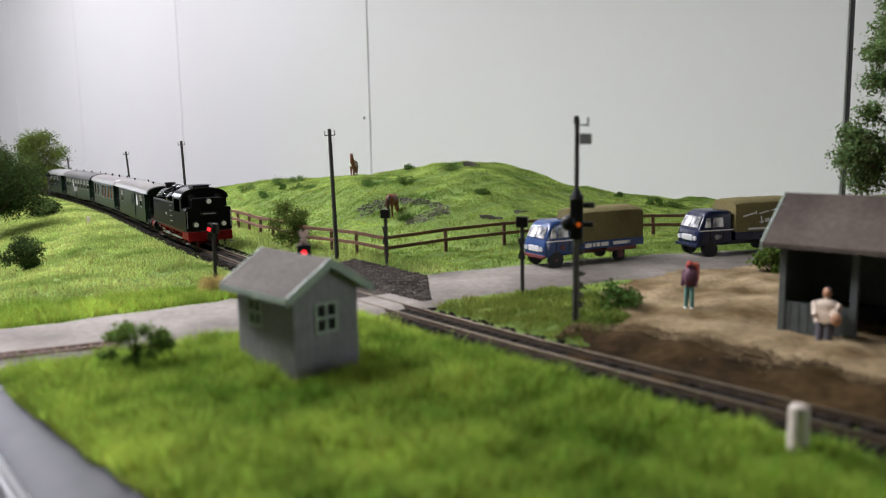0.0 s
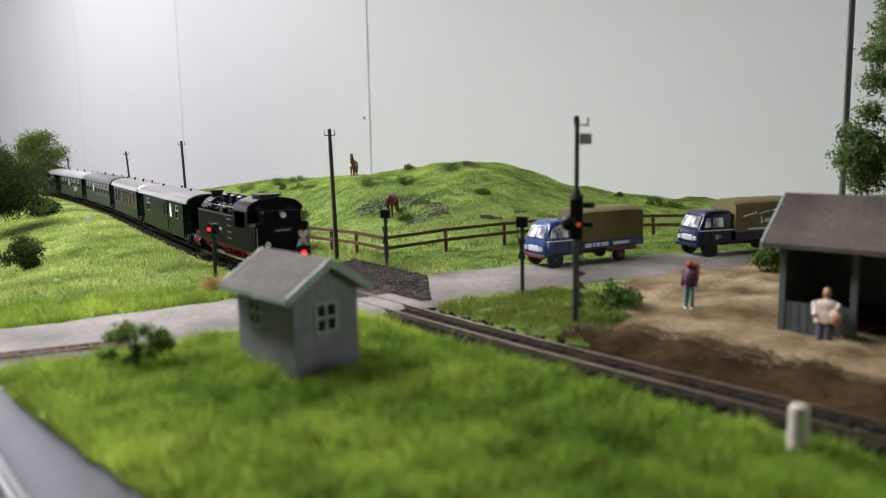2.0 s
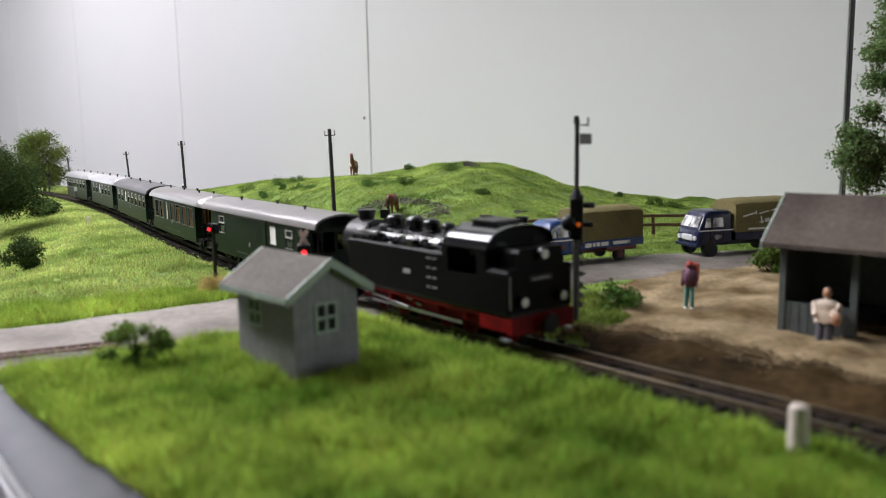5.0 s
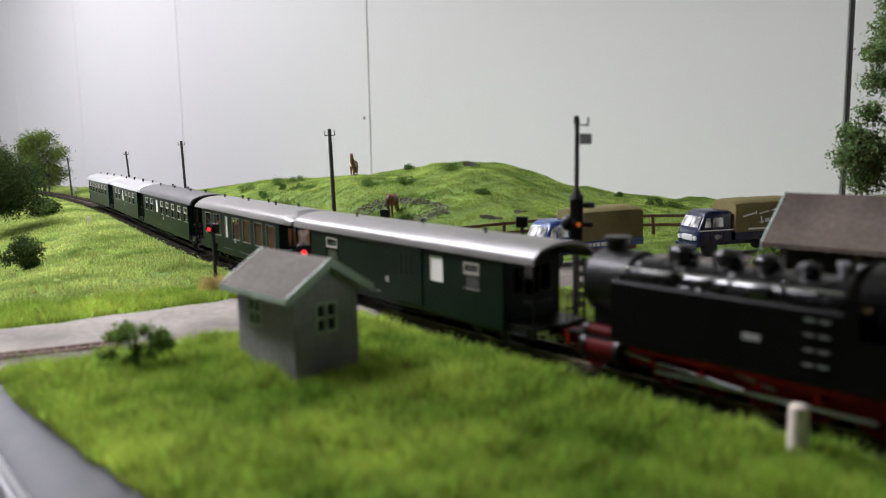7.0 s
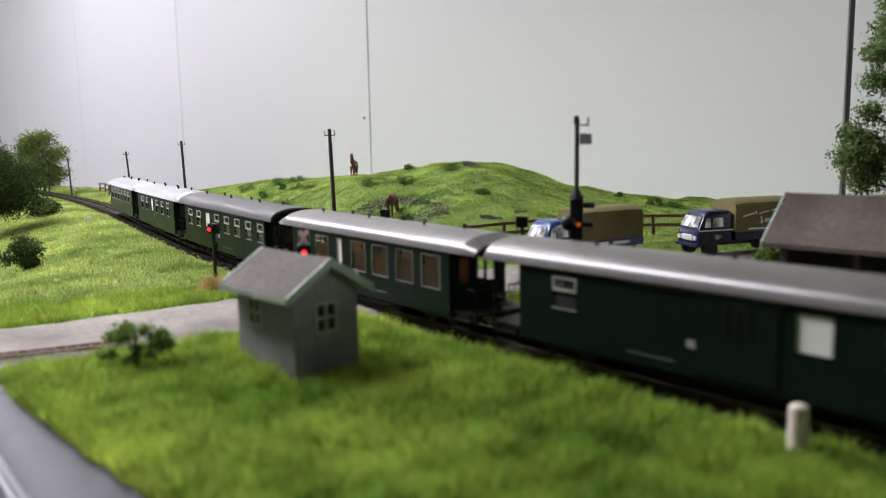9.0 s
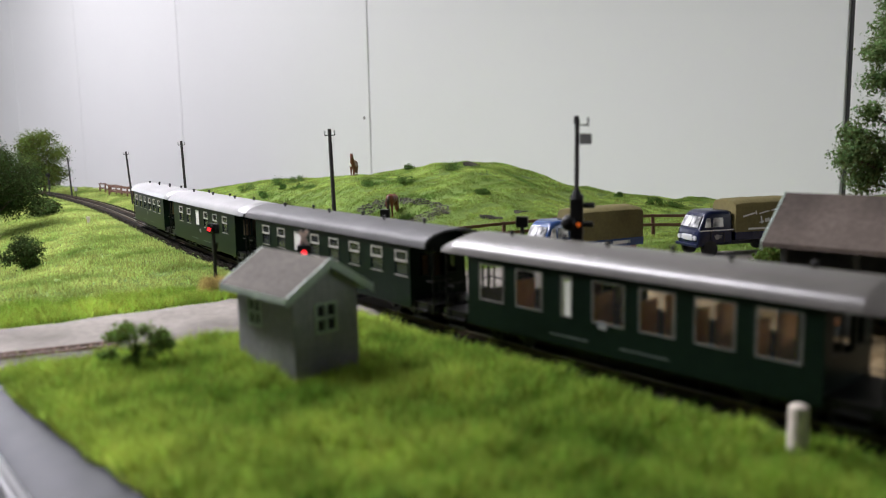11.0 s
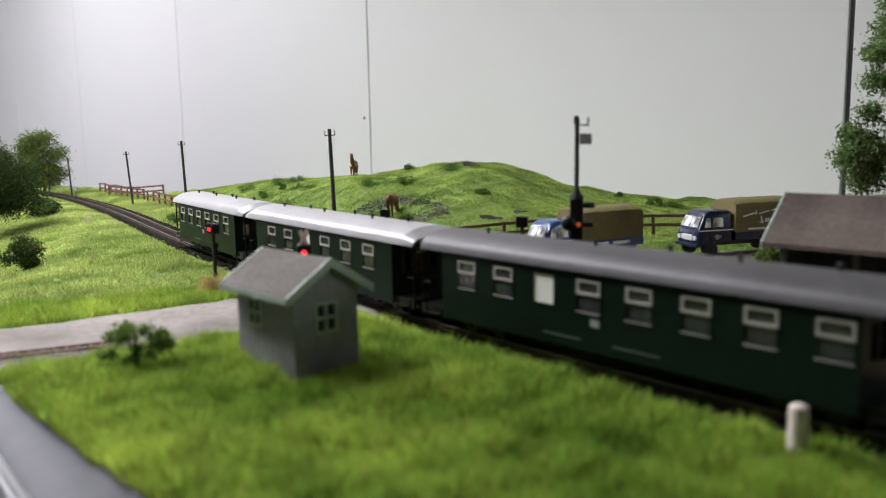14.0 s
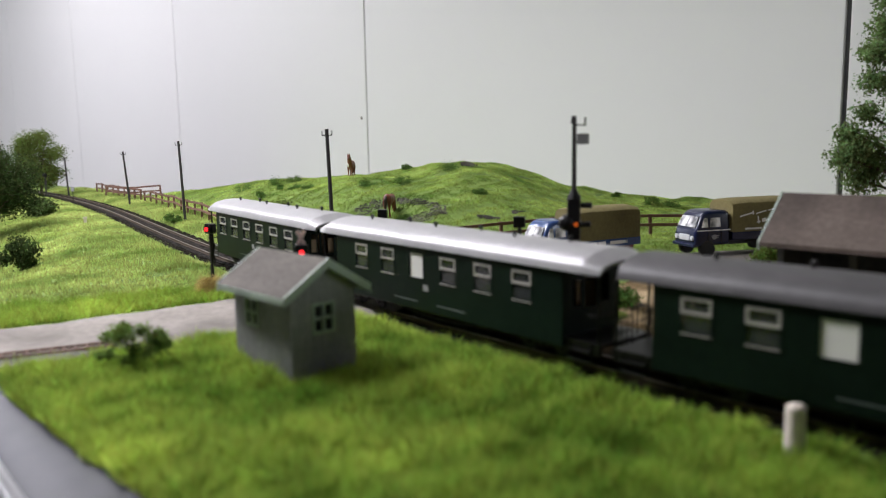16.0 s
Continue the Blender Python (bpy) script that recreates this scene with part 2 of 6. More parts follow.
def road_gap(x, y):
    """Distance from the road's middle line."""
    best = np.full(len(x), 1e9)
    for (ax, ay), (bx, by) in zip(ROAD, ROAD[1:]):
        dx, dy = bx - ax, by - ay
        t = np.clip(((x - ax) * dx + (y - ay) * dy) / (dx * dx + dy * dy), 0, 1)
        best = np.minimum(best, np.hypot(x - ax - t * dx, y - ay - t * dy))
    return best


def land(x, y, s=None, side=None):
    """Height of the ground."""
    x, y = np.atleast_1d(x).astype(float), np.atleast_1d(y).astype(float)
    if s is None:
        s, side = to_track(x, y)
    wob = 0.10 * np.sin(x * 0.9 + 1.3) * np.cos(y * 0.7) + 0.06 * np.sin(x * 2.1 - y * 1.7)
    z = -0.05 + wob
    z = z - 1.6 * smooth01(-side, 5, 16) * smooth01(-s, -3, 22)
    ridge = np.interp(x * 88 / np.maximum(y, 30), RIDGE_X, RIDGE_Z)
    up = np.sin(np.pi / 2 * np.clip((y - 56) / 32, 0, 1)) ** 0.85
    down = 1 - smooth01(y, 90, 128)
    z = z + (ridge + 0.14 * np.sin(x * 0.55 + y * 0.31) + 0.1 * np.sin(x * 1.1 - y * 0.6)) * up * down * smooth01(side, 6, 17)
    flat = smooth01(road_gap(x, y), ROAD_HALF + 0.2, ROAD_HALF + 2.6)
    z = z + 0.85 * smooth01(side, 6.5, 11) * smooth01(-x, 12, 24) * (1 - smooth01(y, 108, 122))
    z = z - 16 * smooth01(y - 22 * smooth01(-x, 12, 32), 94, 120) * smooth01(side, 8.5, 15)
    z = z * flat + (1 - flat) * -0.12
    bed = smooth01(np.abs(side), 1.7, 3.2)
    return z * bed + (1 - bed) * -0.34


def land_at(x, y):
    return float(land(x, y)[0])


def inside(x, y, poly):
    r = np.zeros(len(x), bool)
    n = len(poly)
    for i in range(n):
        (ax, ay), (bx, by) = poly[i], poly[(i + 1) % n]
        if ay != by:
            r ^= ((ay > y) != (by > y)) & (x < (bx - ax) * (y - ay) / (by - ay) + ax)
    return r


def mesh_of(name, verts, faces, material, smooth=True):
    me = bpy.data.meshes.new(name)
    me.from_pydata([tuple(v) for v in np.asarray(verts, float) * U], [], faces)
    me.materials.append(M[material])
    me.polygons.foreach_set("use_smooth", [smooth] * len(me.polygons))
    me.update()
    return new(name, me)


# ---- the hall ----
def hall():
    """White panel wall behind the layout, and the rest of the closed room."""
    wall = thing("wall_north", at(60.8, 120, 0, 130.7), "white smooth panel wall behind the model layout", "wall", kind="structure")
    # local x runs along the wall, away from the camera
    edges = [-140, -122, 0, 122, 244, 366, 488, 610]
    for a, b in zip(edges[1:], edges[2:]):
        bm = bmesh.new()
        box(bm, a + (0.45 if a == 0 else 0.3), b - (0.4 if b == 0 else 0.3), -3.0, 0.0, -110, 190, 0.15)
        part("panel", bm, "wall", wall)
    bm = bmesh.new()
    box(bm, -140, 610, -4.0, -2.6, -110, 190)
    part("backing", bm, "seam", wall)
    bm = bmesh.new()
    box(bm, -0.35, 0.4, -2.2, -0.6, -110, 190)
    part("shadow_gap", bm, "gap", wall, "open dark joint between two panels")
    bm = bmesh.new()
    rod(bm, (124.5, -0.1, 13.5), (124.5, 0.12, 13.5), 0.45, seg=12)
    part("screw_head", bm, "seam", wall)
    for name, x0, x1, y0, y1, z0, z1, mt, lab in (
            ("floor", -520, 520, -330, 560, -114, -110, "carpet", "grey hall floor under the layout"),
            ("ceiling", -520, 520, -330, 560, 190, 194, "plaster", "white hall ceiling"),
            ("wall_west", -524, -520, -330, 560, -110, 190, "plaster", "white painted hall wall"),
            # Unseen east and south walls, made dark to cut bounce onto the near side.
            ("wall_east", 520, 524, -330, 560, -110, 190, "dim_wall", "unseen hall wall toned dark to cut bounce"),
            ("wall_south", -520, 520, -334, -330, -110, 190, "dim_wall", "unseen hall wall toned dark to cut bounce"),
            ("wall_far", -520, 520, 560, 564, -110, 190, "plaster", "white painted hall wall")):
        bm = bmesh.new()
        if name == "wall_far":
            pierced(bm, x0, x1, y0, y1, z0, z1, [WINDOW])
        elif name == "wall_east":
            pierced(bm, y0, y1, -x1, -x0, z0, z1, [FILL_EAST])
            bmesh.ops.rotate(bm, verts=bm.verts, cent=(0, 0, 0), matrix=Matrix.Rotation(radians(90), 3, "Z"))
        else:
            box(bm, x0, x1, y0, y1, z0, z1)
        tagged(part(name, bm, mt), lab, name.split("_")[0], kind="structure")
    # unseen windows added for roof sheen and hut gable, daylight in their openings
    for name, m, (a, b, c, d), watts in (("window_1", at(0, 560), WINDOW, DAYLIGHT), ("window_2", at(520, 0, 0, -90), tuple((-FILL_EAST[1], -FILL_EAST[0], *FILL_EAST[2:])), DAYLIGHT * 2)):
        win = thing(name, m, "unseen large white-framed hall window added for daylight", "window", kind="structure")
        for x0, x1, z0, z1 in ((a, a + 5, c, d), (b - 5, b, c, d), (a + 5, b - 5, c, c + 5), (a + 5, b - 5, d - 5, d), ((a + b) / 2 - 3, (a + b) / 2 + 3, c + 5, d - 5)):
            bm = bmesh.new()
            box(bm, x0, x1, -2, 3, z0, z1)
            part("window_frame", bm, "white", win)
        eye = m @ Vector(((a + b) / 2 * U, 2.5 * U, (c + d) / 2 * U))
        area("added_daylight", eye, m @ Vector(((a + b) / 2 * U, -9 * U, (c + d) / 2 * U)), (b - a - 10) * U, (d - c - 10) * U, watts, (0.93, 0.97, 1.06))
    # ceiling light fittings, each with its lamp
    for x, y, w in LAMPS:
        fit = thing("ceiling_light", at(x, y, 190), "long white ceiling light fitting with diffuser", "ceiling light", "hall lights")
        bm = bmesh.new()
        box(bm, -62, 62, -12, 12, -6, 0, 1)
        part("housing", bm, "white", fit)
        area("hall_lamp", (x * U, y * U, 182 * U), (x * U, y * U, 0), 120 * U, 24 * U, w, (1.0, 0.972, 1.06))
    # unseen long fitting added low over the far left so light falls off rightwards
    pend = thing("added_pendant", at(-60, 63, 66, 128), "unseen long white pendant added over the layout for light falloff", "pendant light", "hall lights")
    bm = bmesh.new()
    box(bm, -48, 48, -9, 9, 0, 7, 1.5)
    part("shade", bm, "white", pend)
    for k in (-40, 40):
        bm = bmesh.new()
        rod(bm, (k, 0, 7), (k, 0, 124), 0.3)
        part("cable", bm, "post", pend)
    lamp = area("added_pendant_lamp", (0, 0, 0), (0, 0, -1), 92 * U, 16 * U, 11.6, (1.0, 0.972, 1.06))
    lamp.matrix_world = at(-60, 63, 65.5, 128)


LAMPS = ((-110, 190, 20), (-250, 285, 30))
WINDOW = (-514, -410, -30, 165)
DAYLIGHT = 20
# Opening of the added east window, kept low to spare the ground.
FILL_EAST = (-190, -30, -40, 110)


# ---- ground ----
SAND = ((6.9, 30.6), (7.8, 34.6), (8.2, 40.6), (13.9, 45.1), (21, 47.6), (44, 48.3), (60, 48.2), (60, -14), (44, -14), (25, 10), (16, 19.6), (10.5, 25.6))
MUD = ((5.6, 31.2), (7.4, 31.9), (8.6, 30.4), (9.7, 28.8), (11.5, 26.4), (13.8, 23.4), (20, 17.2), (30, 7.2), (46, -9), (42, -12), (24, 7.4), (15, 17.0), (8, 24.6), (4.5, 29.0))
PATCHES = {"patch": (((-7.5, 69.1), (-6.1, 69.9), (-4.0, 69.3), (-1.1, 67.2), (1.0, 64.4), (0.6, 62.0), (-1.2, 62.0), (-2.9, 62.0), (-3.0, 63.3), (-1.0, 63.6), (-0.7, 64.6), (-2.0, 66.2), (-4.0, 67.2), (-5.0, 66.8), (-6.6, 67.2)),
                     ((2.2, 83.6), (4.2, 84.6), (3.8, 82.8), (2.3, 82.2)), ((3.0, 62.4), (4.7, 62.6), (4.5, 61.7), (3.2, 61.7)), ((5.9, 64.3), (7.0, 65.0), (6.7, 63.6), (6.0, 63.6)))}


def ragged(x, y, k=0.16):
    return x + k * 2 * np.sin(x * 1.1 + y * 0.8) + k * np.sin(y * 2.9 - x * 2.1), y + k * 2 * np.sin(y * 0.9 - x * 1.3 + 1) + k * np.sin(x * 3.3 + y * 2.4)


def sheet(name, poly, lift, material, step, label, category, gaps=0.0):
    xs = np.arange(min(p[0] for p in poly) - 1, max(p[0] for p in poly) + 1, step)
    ys = np.arange(min(p[1] for p in poly) - 1, max(p[1] for p in poly) + 1, step)
    X, Y = np.meshgrid(xs, ys, indexing="ij")
    x, y = X.ravel(), Y.ravel()
    z = land(x, y) + lift + 0.02 * np.sin(x * 5.3 + y * 1.9) * np.sin(y * 4.7) + 0.03 * np.sin(x * 0.8 - y * 1.1) * np.sin(x * 1.7 + y * 0.6)
    cx, cy = ragged(X[:-1, :-1].ravel() + step / 2, Y[:-1, :-1].ravel() + step / 2)
    ok = inside(cx, cy, poly).reshape(len(xs) - 1, len(ys) - 1)
    if gaps:
        ok &= np.random.default_rng(len(x)).uniform(0, 1, ok.shape) > gaps
    n = len(ys)
    faces = [(i * n + j, (i + 1) * n + j, (i + 1) * n + j + 1, i * n + j + 1) for i, j in zip(*np.nonzero(ok))]
    used = np.unique(np.array(faces))
    back = np.full(len(x), -1)
    back[used] = np.arange(len(used))
    ob = mesh_of(name, np.c_[x, y, z][used], [tuple(int(back[v]) for v in f) for f in faces], material)
    return tagged(ob, label, category, kind="structure")


S0, S1, L0, L1 = -165, 150, -16.4, 92


def edge_in(s):
    """How far the grass stands back from the straight edge strip."""
    return 0.8 * smooth01(np.asarray(s, float), 16, 30)


def ground():
    ss = np.arange(S0, S1 + 0.1, 0.9)
    ls = np.concatenate([[L0 - 0.15], np.arange(L0, 30, 0.45), np.arange(30, L1 + 1, 2.0)])
    A, B = np.meshgrid(ss, ls, indexing="ij")
    a, b = A.ravel(), B.ravel()
    x, y, _ = on_track(a, b)
    z = land(x, y, a, b)
    z[b < L0 + edge_in(a)] = -0.6
    n = len(ls)
    faces = [(i * n + j, (i + 1) * n + j, (i + 1) * n + j + 1, i * n + j + 1) for i in range(len(ss) - 1) for j in range(n - 1)]
    tagged(mesh_of("ground", np.c_[x, y, z], faces, "turf"), "green turf base of the model landscape", "ground", kind="structure")
    sheet("sand_yard", SAND, 0.11, "sand", 0.2, "sandy beige yard round the waiting shelter", "ground")
    sheet("mud_strip", MUD, 0.17, "mud", 0.15, "brown bare earth beside the track", "ground")
    for p in PATCHES["patch"]:
        sheet("bare_patch", p, 0.035, "soil", 0.1, "dark bare soil worn into the meadow", "ground", 0.7)
    # crumbs of earth strewn from the mud over the yard, and stones on the bare patches
    rng = np.random.default_rng(21)
    edge = [(4.9, 31.6), (7.4, 31.9), (8.6, 30.4), (9.7, 28.8), (11.5, 26.4), (13.8, 23.4), (20, 17.2), (30, 7.2)]
    for name, mt, n, spread, size, lab in (("earth_crumbs", "mud", 5000, 0.3, 0.05, "brown earth crumbs along the edge of the yard"), ("sand_crumbs", "sand", 6000, 0.35, 0.06, "sandy crumbs strewn over the bare earth")):
        k = rng.integers(0, len(edge) - 1, n)
        f = rng.uniform(0, 1, n)[:, None]
        e = np.array(edge)
        q = e[k] * (1 - f) + e[k + 1] * f
        d = rng.normal(0, spread, n) * (1 + 0.3 * np.sin(q[:, 0] * 1.3))
        x, y = q[:, 0] + d * 0.75, q[:, 1] + d * 0.66
        brick_rows(name, zip(x, y, land(x, y) + 0.1, rng.uniform(0, 3, n)), size, size * 0.8, 0.07, mt, lab, "ground")
    for i, p in enumerate(PATCHES["patch"]):
        a = np.array(p)
        x, y = rng.uniform(*(a[:, 0].min(), a[:, 0].max()), 1500), rng.uniform(*(a[:, 1].min(), a[:, 1].max()), 1500)
        ok = inside(*ragged(x, y), p)
        x, y = x[ok], y[ok]
        brick_rows("patch_stones", zip(x, y, land(x, y) + 0.03, rng.uniform(0, 3, len(x))), 0.13, 0.09, 0.07, "soil", "dark crumbly stones on the bare soil", "stones")
    # layout edge
    for name, l0, l1, z0, z1, mt, lab in (("fascia_strip", -17.85, -16.42, -4.2, -0.12, "fascia", "grey smooth strip along the layout edge"),
                                          ("edge_profile", -18.1, -17.86, -4.2, -0.3, "alu", "bright aluminium profile along the layout edge")):
        bm = bmesh.new()
        prev = None
        for s in np.arange(S0, S1, 3.0):
            k = l1 + (float(edge_in(s)) if name == "fascia_strip" else 0)
            row = [bm.verts.new((*on_track(s, l)[:2], z)) for l, z in ((l0, z0), (l0, z1 - 0.3), (l0 + 0.1, z1 - 0.24), ((l0 + k) / 2, z1 - 0.1), (k, z1), (k, z0))]
            if prev:
                for i in range(6):
                    bm.faces.new((prev[i], row[i], row[(i + 1) % 6], prev[(i + 1) % 6]))
            prev = row
        bmesh.ops.recalc_face_normals(bm, faces=bm.faces)
        tagged(part(name, bm, mt, smooth=True), lab, "layout edge", kind="structure")
    # table under the landscape
    bm = bmesh.new()
    prev = None
    for s in np.arange(S0, S1, 6.0):
        row = [bm.verts.new((*on_track(s, l)[:2], z)) for l, z in ((-16.9, -18), (80, -18), (80, -26), (-16.9, -26))]
        if prev:
            for i in range(4):
                bm.faces.new((prev[i], row[i], row[(i + 1) % 4], prev[(i + 1) % 4]))
        prev = row
    bmesh.ops.recalc_face_normals(bm, faces=bm.faces)
    tagged(part("table", bm, "fascia"), "long plain table under the model landscape", "table", kind="structure")


def road():
    pts = []
    for i in range(len(ROAD) - 1):
        p = [Vector(ROAD[max(0, min(len(ROAD) - 1, i + k))]) for k in (-1, 0, 1, 2)]
        for t in np.linspace(0, 1, 8, endpoint=False):
            pts.append(0.5 * ((2 * p[1]) + (p[2] - p[0]) * t + (2 * p[0] - 5 * p[1] + 4 * p[2] - p[3]) * t * t + (3 * p[1] - p[0] - 3 * p[2] + p[3]) * t ** 3))
    verts, faces = [], []
    cols = np.linspace(-1, 1, 15)
    for i, p in enumerate(pts):
        d = (pts[min(i + 1, len(pts) - 1)] - pts[max(i - 1, 0)]).normalized()
        nrm = Vector((-d.y, d.x))
        for c in cols:
            w = c * (ROAD_HALF + 0.18 * math.sin(i * 1.7) + 0.12 * math.sin(i * 4.1 + c))
            q = p + nrm * w
            verts.append((q.x, q.y, 0.0 - 0.06 * c * c - (0.25 if abs(c) > 0.99 else 0)))
    n = len(cols)
    v = np.array(verts)
    sd = np.abs(to_track(v[:, 0], v[:, 1])[1])
    v[:, 2] = np.where(sd < 2.2, np.minimum(v[:, 2], -0.05), v[:, 2])
    faces = [(i * n + j, i * n + j + 1, (i + 1) * n + j + 1, (i + 1) * n + j) for i in range(len(pts) - 1) for j in range(n - 1)]
    tagged(mesh_of("road", v, [f[::-1] for f in faces], "road"), "worn grey-beige country road over the level crossing", "road", kind="structure")


def brick_rows(name, places, sx, sy, sz, material, label, category, kind="stuff"):
    """Many small blocks in one mesh, each at (x, y, z, turn)."""
    base = np.array([(-1, -1, 0), (1, -1, 0), (1, 1, 0), (-1, 1, 0), (-.8, -.8, 1), (.8, -.8, 1), (.8, .8, 1), (-.8, .8, 1)], float)
    base[:, 0] *= sx / 2
    base[:, 1] *= sy / 2
    base[:, 2] *= sz
    fs = ((4, 5, 6, 7), (0, 1, 5, 4), (1, 2, 6, 5), (2, 3, 7, 6), (3, 0, 4, 7))
    verts, faces = [], []
    for k, (x, y, z, t) in enumerate(places):
        c, s = math.cos(t), math.sin(t)
        r = base * (0.85 + 0.3 * random.random())
        verts.append(np.c_[x + r[:, 0] * c - r[:, 1] * s, y + r[:, 0] * s + r[:, 1] * c, z + r[:, 2]])
        faces += [tuple(k * 8 + i for i in f) for f in fs]
    return tagged(mesh_of(name, np.concatenate(verts), faces, material, False), label, category, kind=kind)


GAUGE = 0.6


def track():
    line = thing("railway_track", at(0, 0), "narrow-gauge model railway track with dark sleepers", "railway track", kind="structure")
    for side, lab in ((-GAUGE, "near rail"), (GAUGE, "far rail")):
        for nm, prof, mt in (("rail", ((-.09, -.2), (-.09, -.17), (-.03, -.14), (-.03, -.06), (-.05, -.045), (.05, -.045), (.03, -.06), (.03, -.14), (.09, -.17), (.09, -.2)), "rail_side"),
                             ("rail_head", ((-.055, -.045), (-.055, -.012), (-.04, 0), (.04, 0), (.055, -.012), (.055, -.045)), "rail_top")):
            bm = bmesh.new()
            prev = None
            for s in np.arange(S0, S1, 1.2):
                x, y, t = on_track(s)
                row = [bm.verts.new((x - math.sin(t) * (side + a), y + math.cos(t) * (side + a), b)) for a, b in prof]
                if prev:
                    for i in range(len(prof)):
                        bm.faces.new((prev[i], row[i], row[(i + 1) % len(prof)], prev[(i + 1) % len(prof)]))
                prev = row
            bmesh.ops.recalc_face_normals(bm, faces=bm.faces)
            part(nm, bm, mt, line)
    # sleepers: the stretch before the camera as pieces, the rest joined
    bm = bmesh.new()
    box(bm, -0.15, 0.15, -1.15, 1.15, -0.34, -0.2, 0.02)
    first = None
    rest = []
    for s in np.arange(S0 + 1, S1 - 1, 0.62):
        x, y, t = on_track(s)
        if -95 < s < 55:
            if first is None:
                first = part("sleeper", bm, "sleeper", line)
                ob = first
            else:
                ob = new("sleeper", first.data)
                ob.parent = line
            ob.matrix_basis = at(x, y, random.uniform(-0.01, 0.01), math.degrees(t) + random.uniform(-1.5, 1.5))
        else:
            rest.append((x, y, -0.34, t))
    ob = brick_rows("sleeper_row", rest, 0.3, 2.3, 0.14, "sleeper", "dark sleepers further along the line", "")
    ob.parent = line
    if "category" in ob:
        del ob["category"]
    # ballast stones
    rng = np.random.default_rng(3)
    n = 16000
    s = rng.uniform(-110, 55, n)
    l = rng.normal(0, 0.85, n).clip(-1.75, 1.75)
    x, y, _ = on_track(s, l)
    z = land(x, y, s, l)
    brick_rows("ballast_stones", zip(x, y, z - 0.03, rng.uniform(0, 3, n)), 0.2, 0.16, 0.14, "ballast", "dark fine ballast stones between the sleepers", "ballast")
    # boards between and beside the rails at the crossing
    a, b = 4.6, 12.0
    for l0, l1 in ((-2.6, -0.7), (-0.5, 0.5), (0.7, 1.6)):
        bm = bmesh.new()
        prev = None
        for s in np.linspace(a, b, 10):
            row = [bm.verts.new((*on_track(s, l)[:2], zz)) for l, zz in ((l0, -.3), (l0, -.035), (l1, -.035), (l1, -.3))]
            if prev:
                for i in range(4):
                    bm.faces.new((prev[i], row[i], row[(i + 1) % 4], prev[(i + 1) % 4]))
            prev = row
        bm.faces.new(prev)
        bmesh.ops.recalc_face_normals(bm, faces=bm.faces)
        tagged(part("crossing_infill", bm, "cobble"), "dark grey stone infill of the level crossing", "level crossing", kind="structure")
    # cobbles beside the far rail
    rows = []
    for i in range(64):
        for j in range(13):
            s = 2.2 + i * 0.2 - j * 0.06
            l = 1.75 + j * 0.3
            if l > 1.75 + 3.9 * smooth01(np.array([16.5 - s]), 0.0, 8.0)[0]:
                continue
            x, y, t = on_track(s, l + (0.1 if i % 2 else 0))
            rows.append((float(x), float(y), -0.16 + 0.035 * j * 0.4 + random.uniform(-.02, .02), t + random.uniform(-.08, .08)))
    brick_rows("cobbles", rows, 0.19, 0.27, 0.16, "cobble", "dark cobbled ramp beside the crossing rails", "cobbles")


# ---- grass ----
DRY = ((8.2, 35.0), (9.4, 38.6), (14.5, 42.8), (21, 45.4), (30, 46.2), (30, 44), (21.5, 42.6), (15.5, 39.6), (11.5, 36.8), (9.3, 34.2))
M["straw_green"] = mat("dry_grass_fibre", (0.26, 0.27, 0.07), 0.85, vary=0.25, scale=20, island=0.3, second=(0.36, 0.28, 0.11), spec=0.15, thin=0.3)

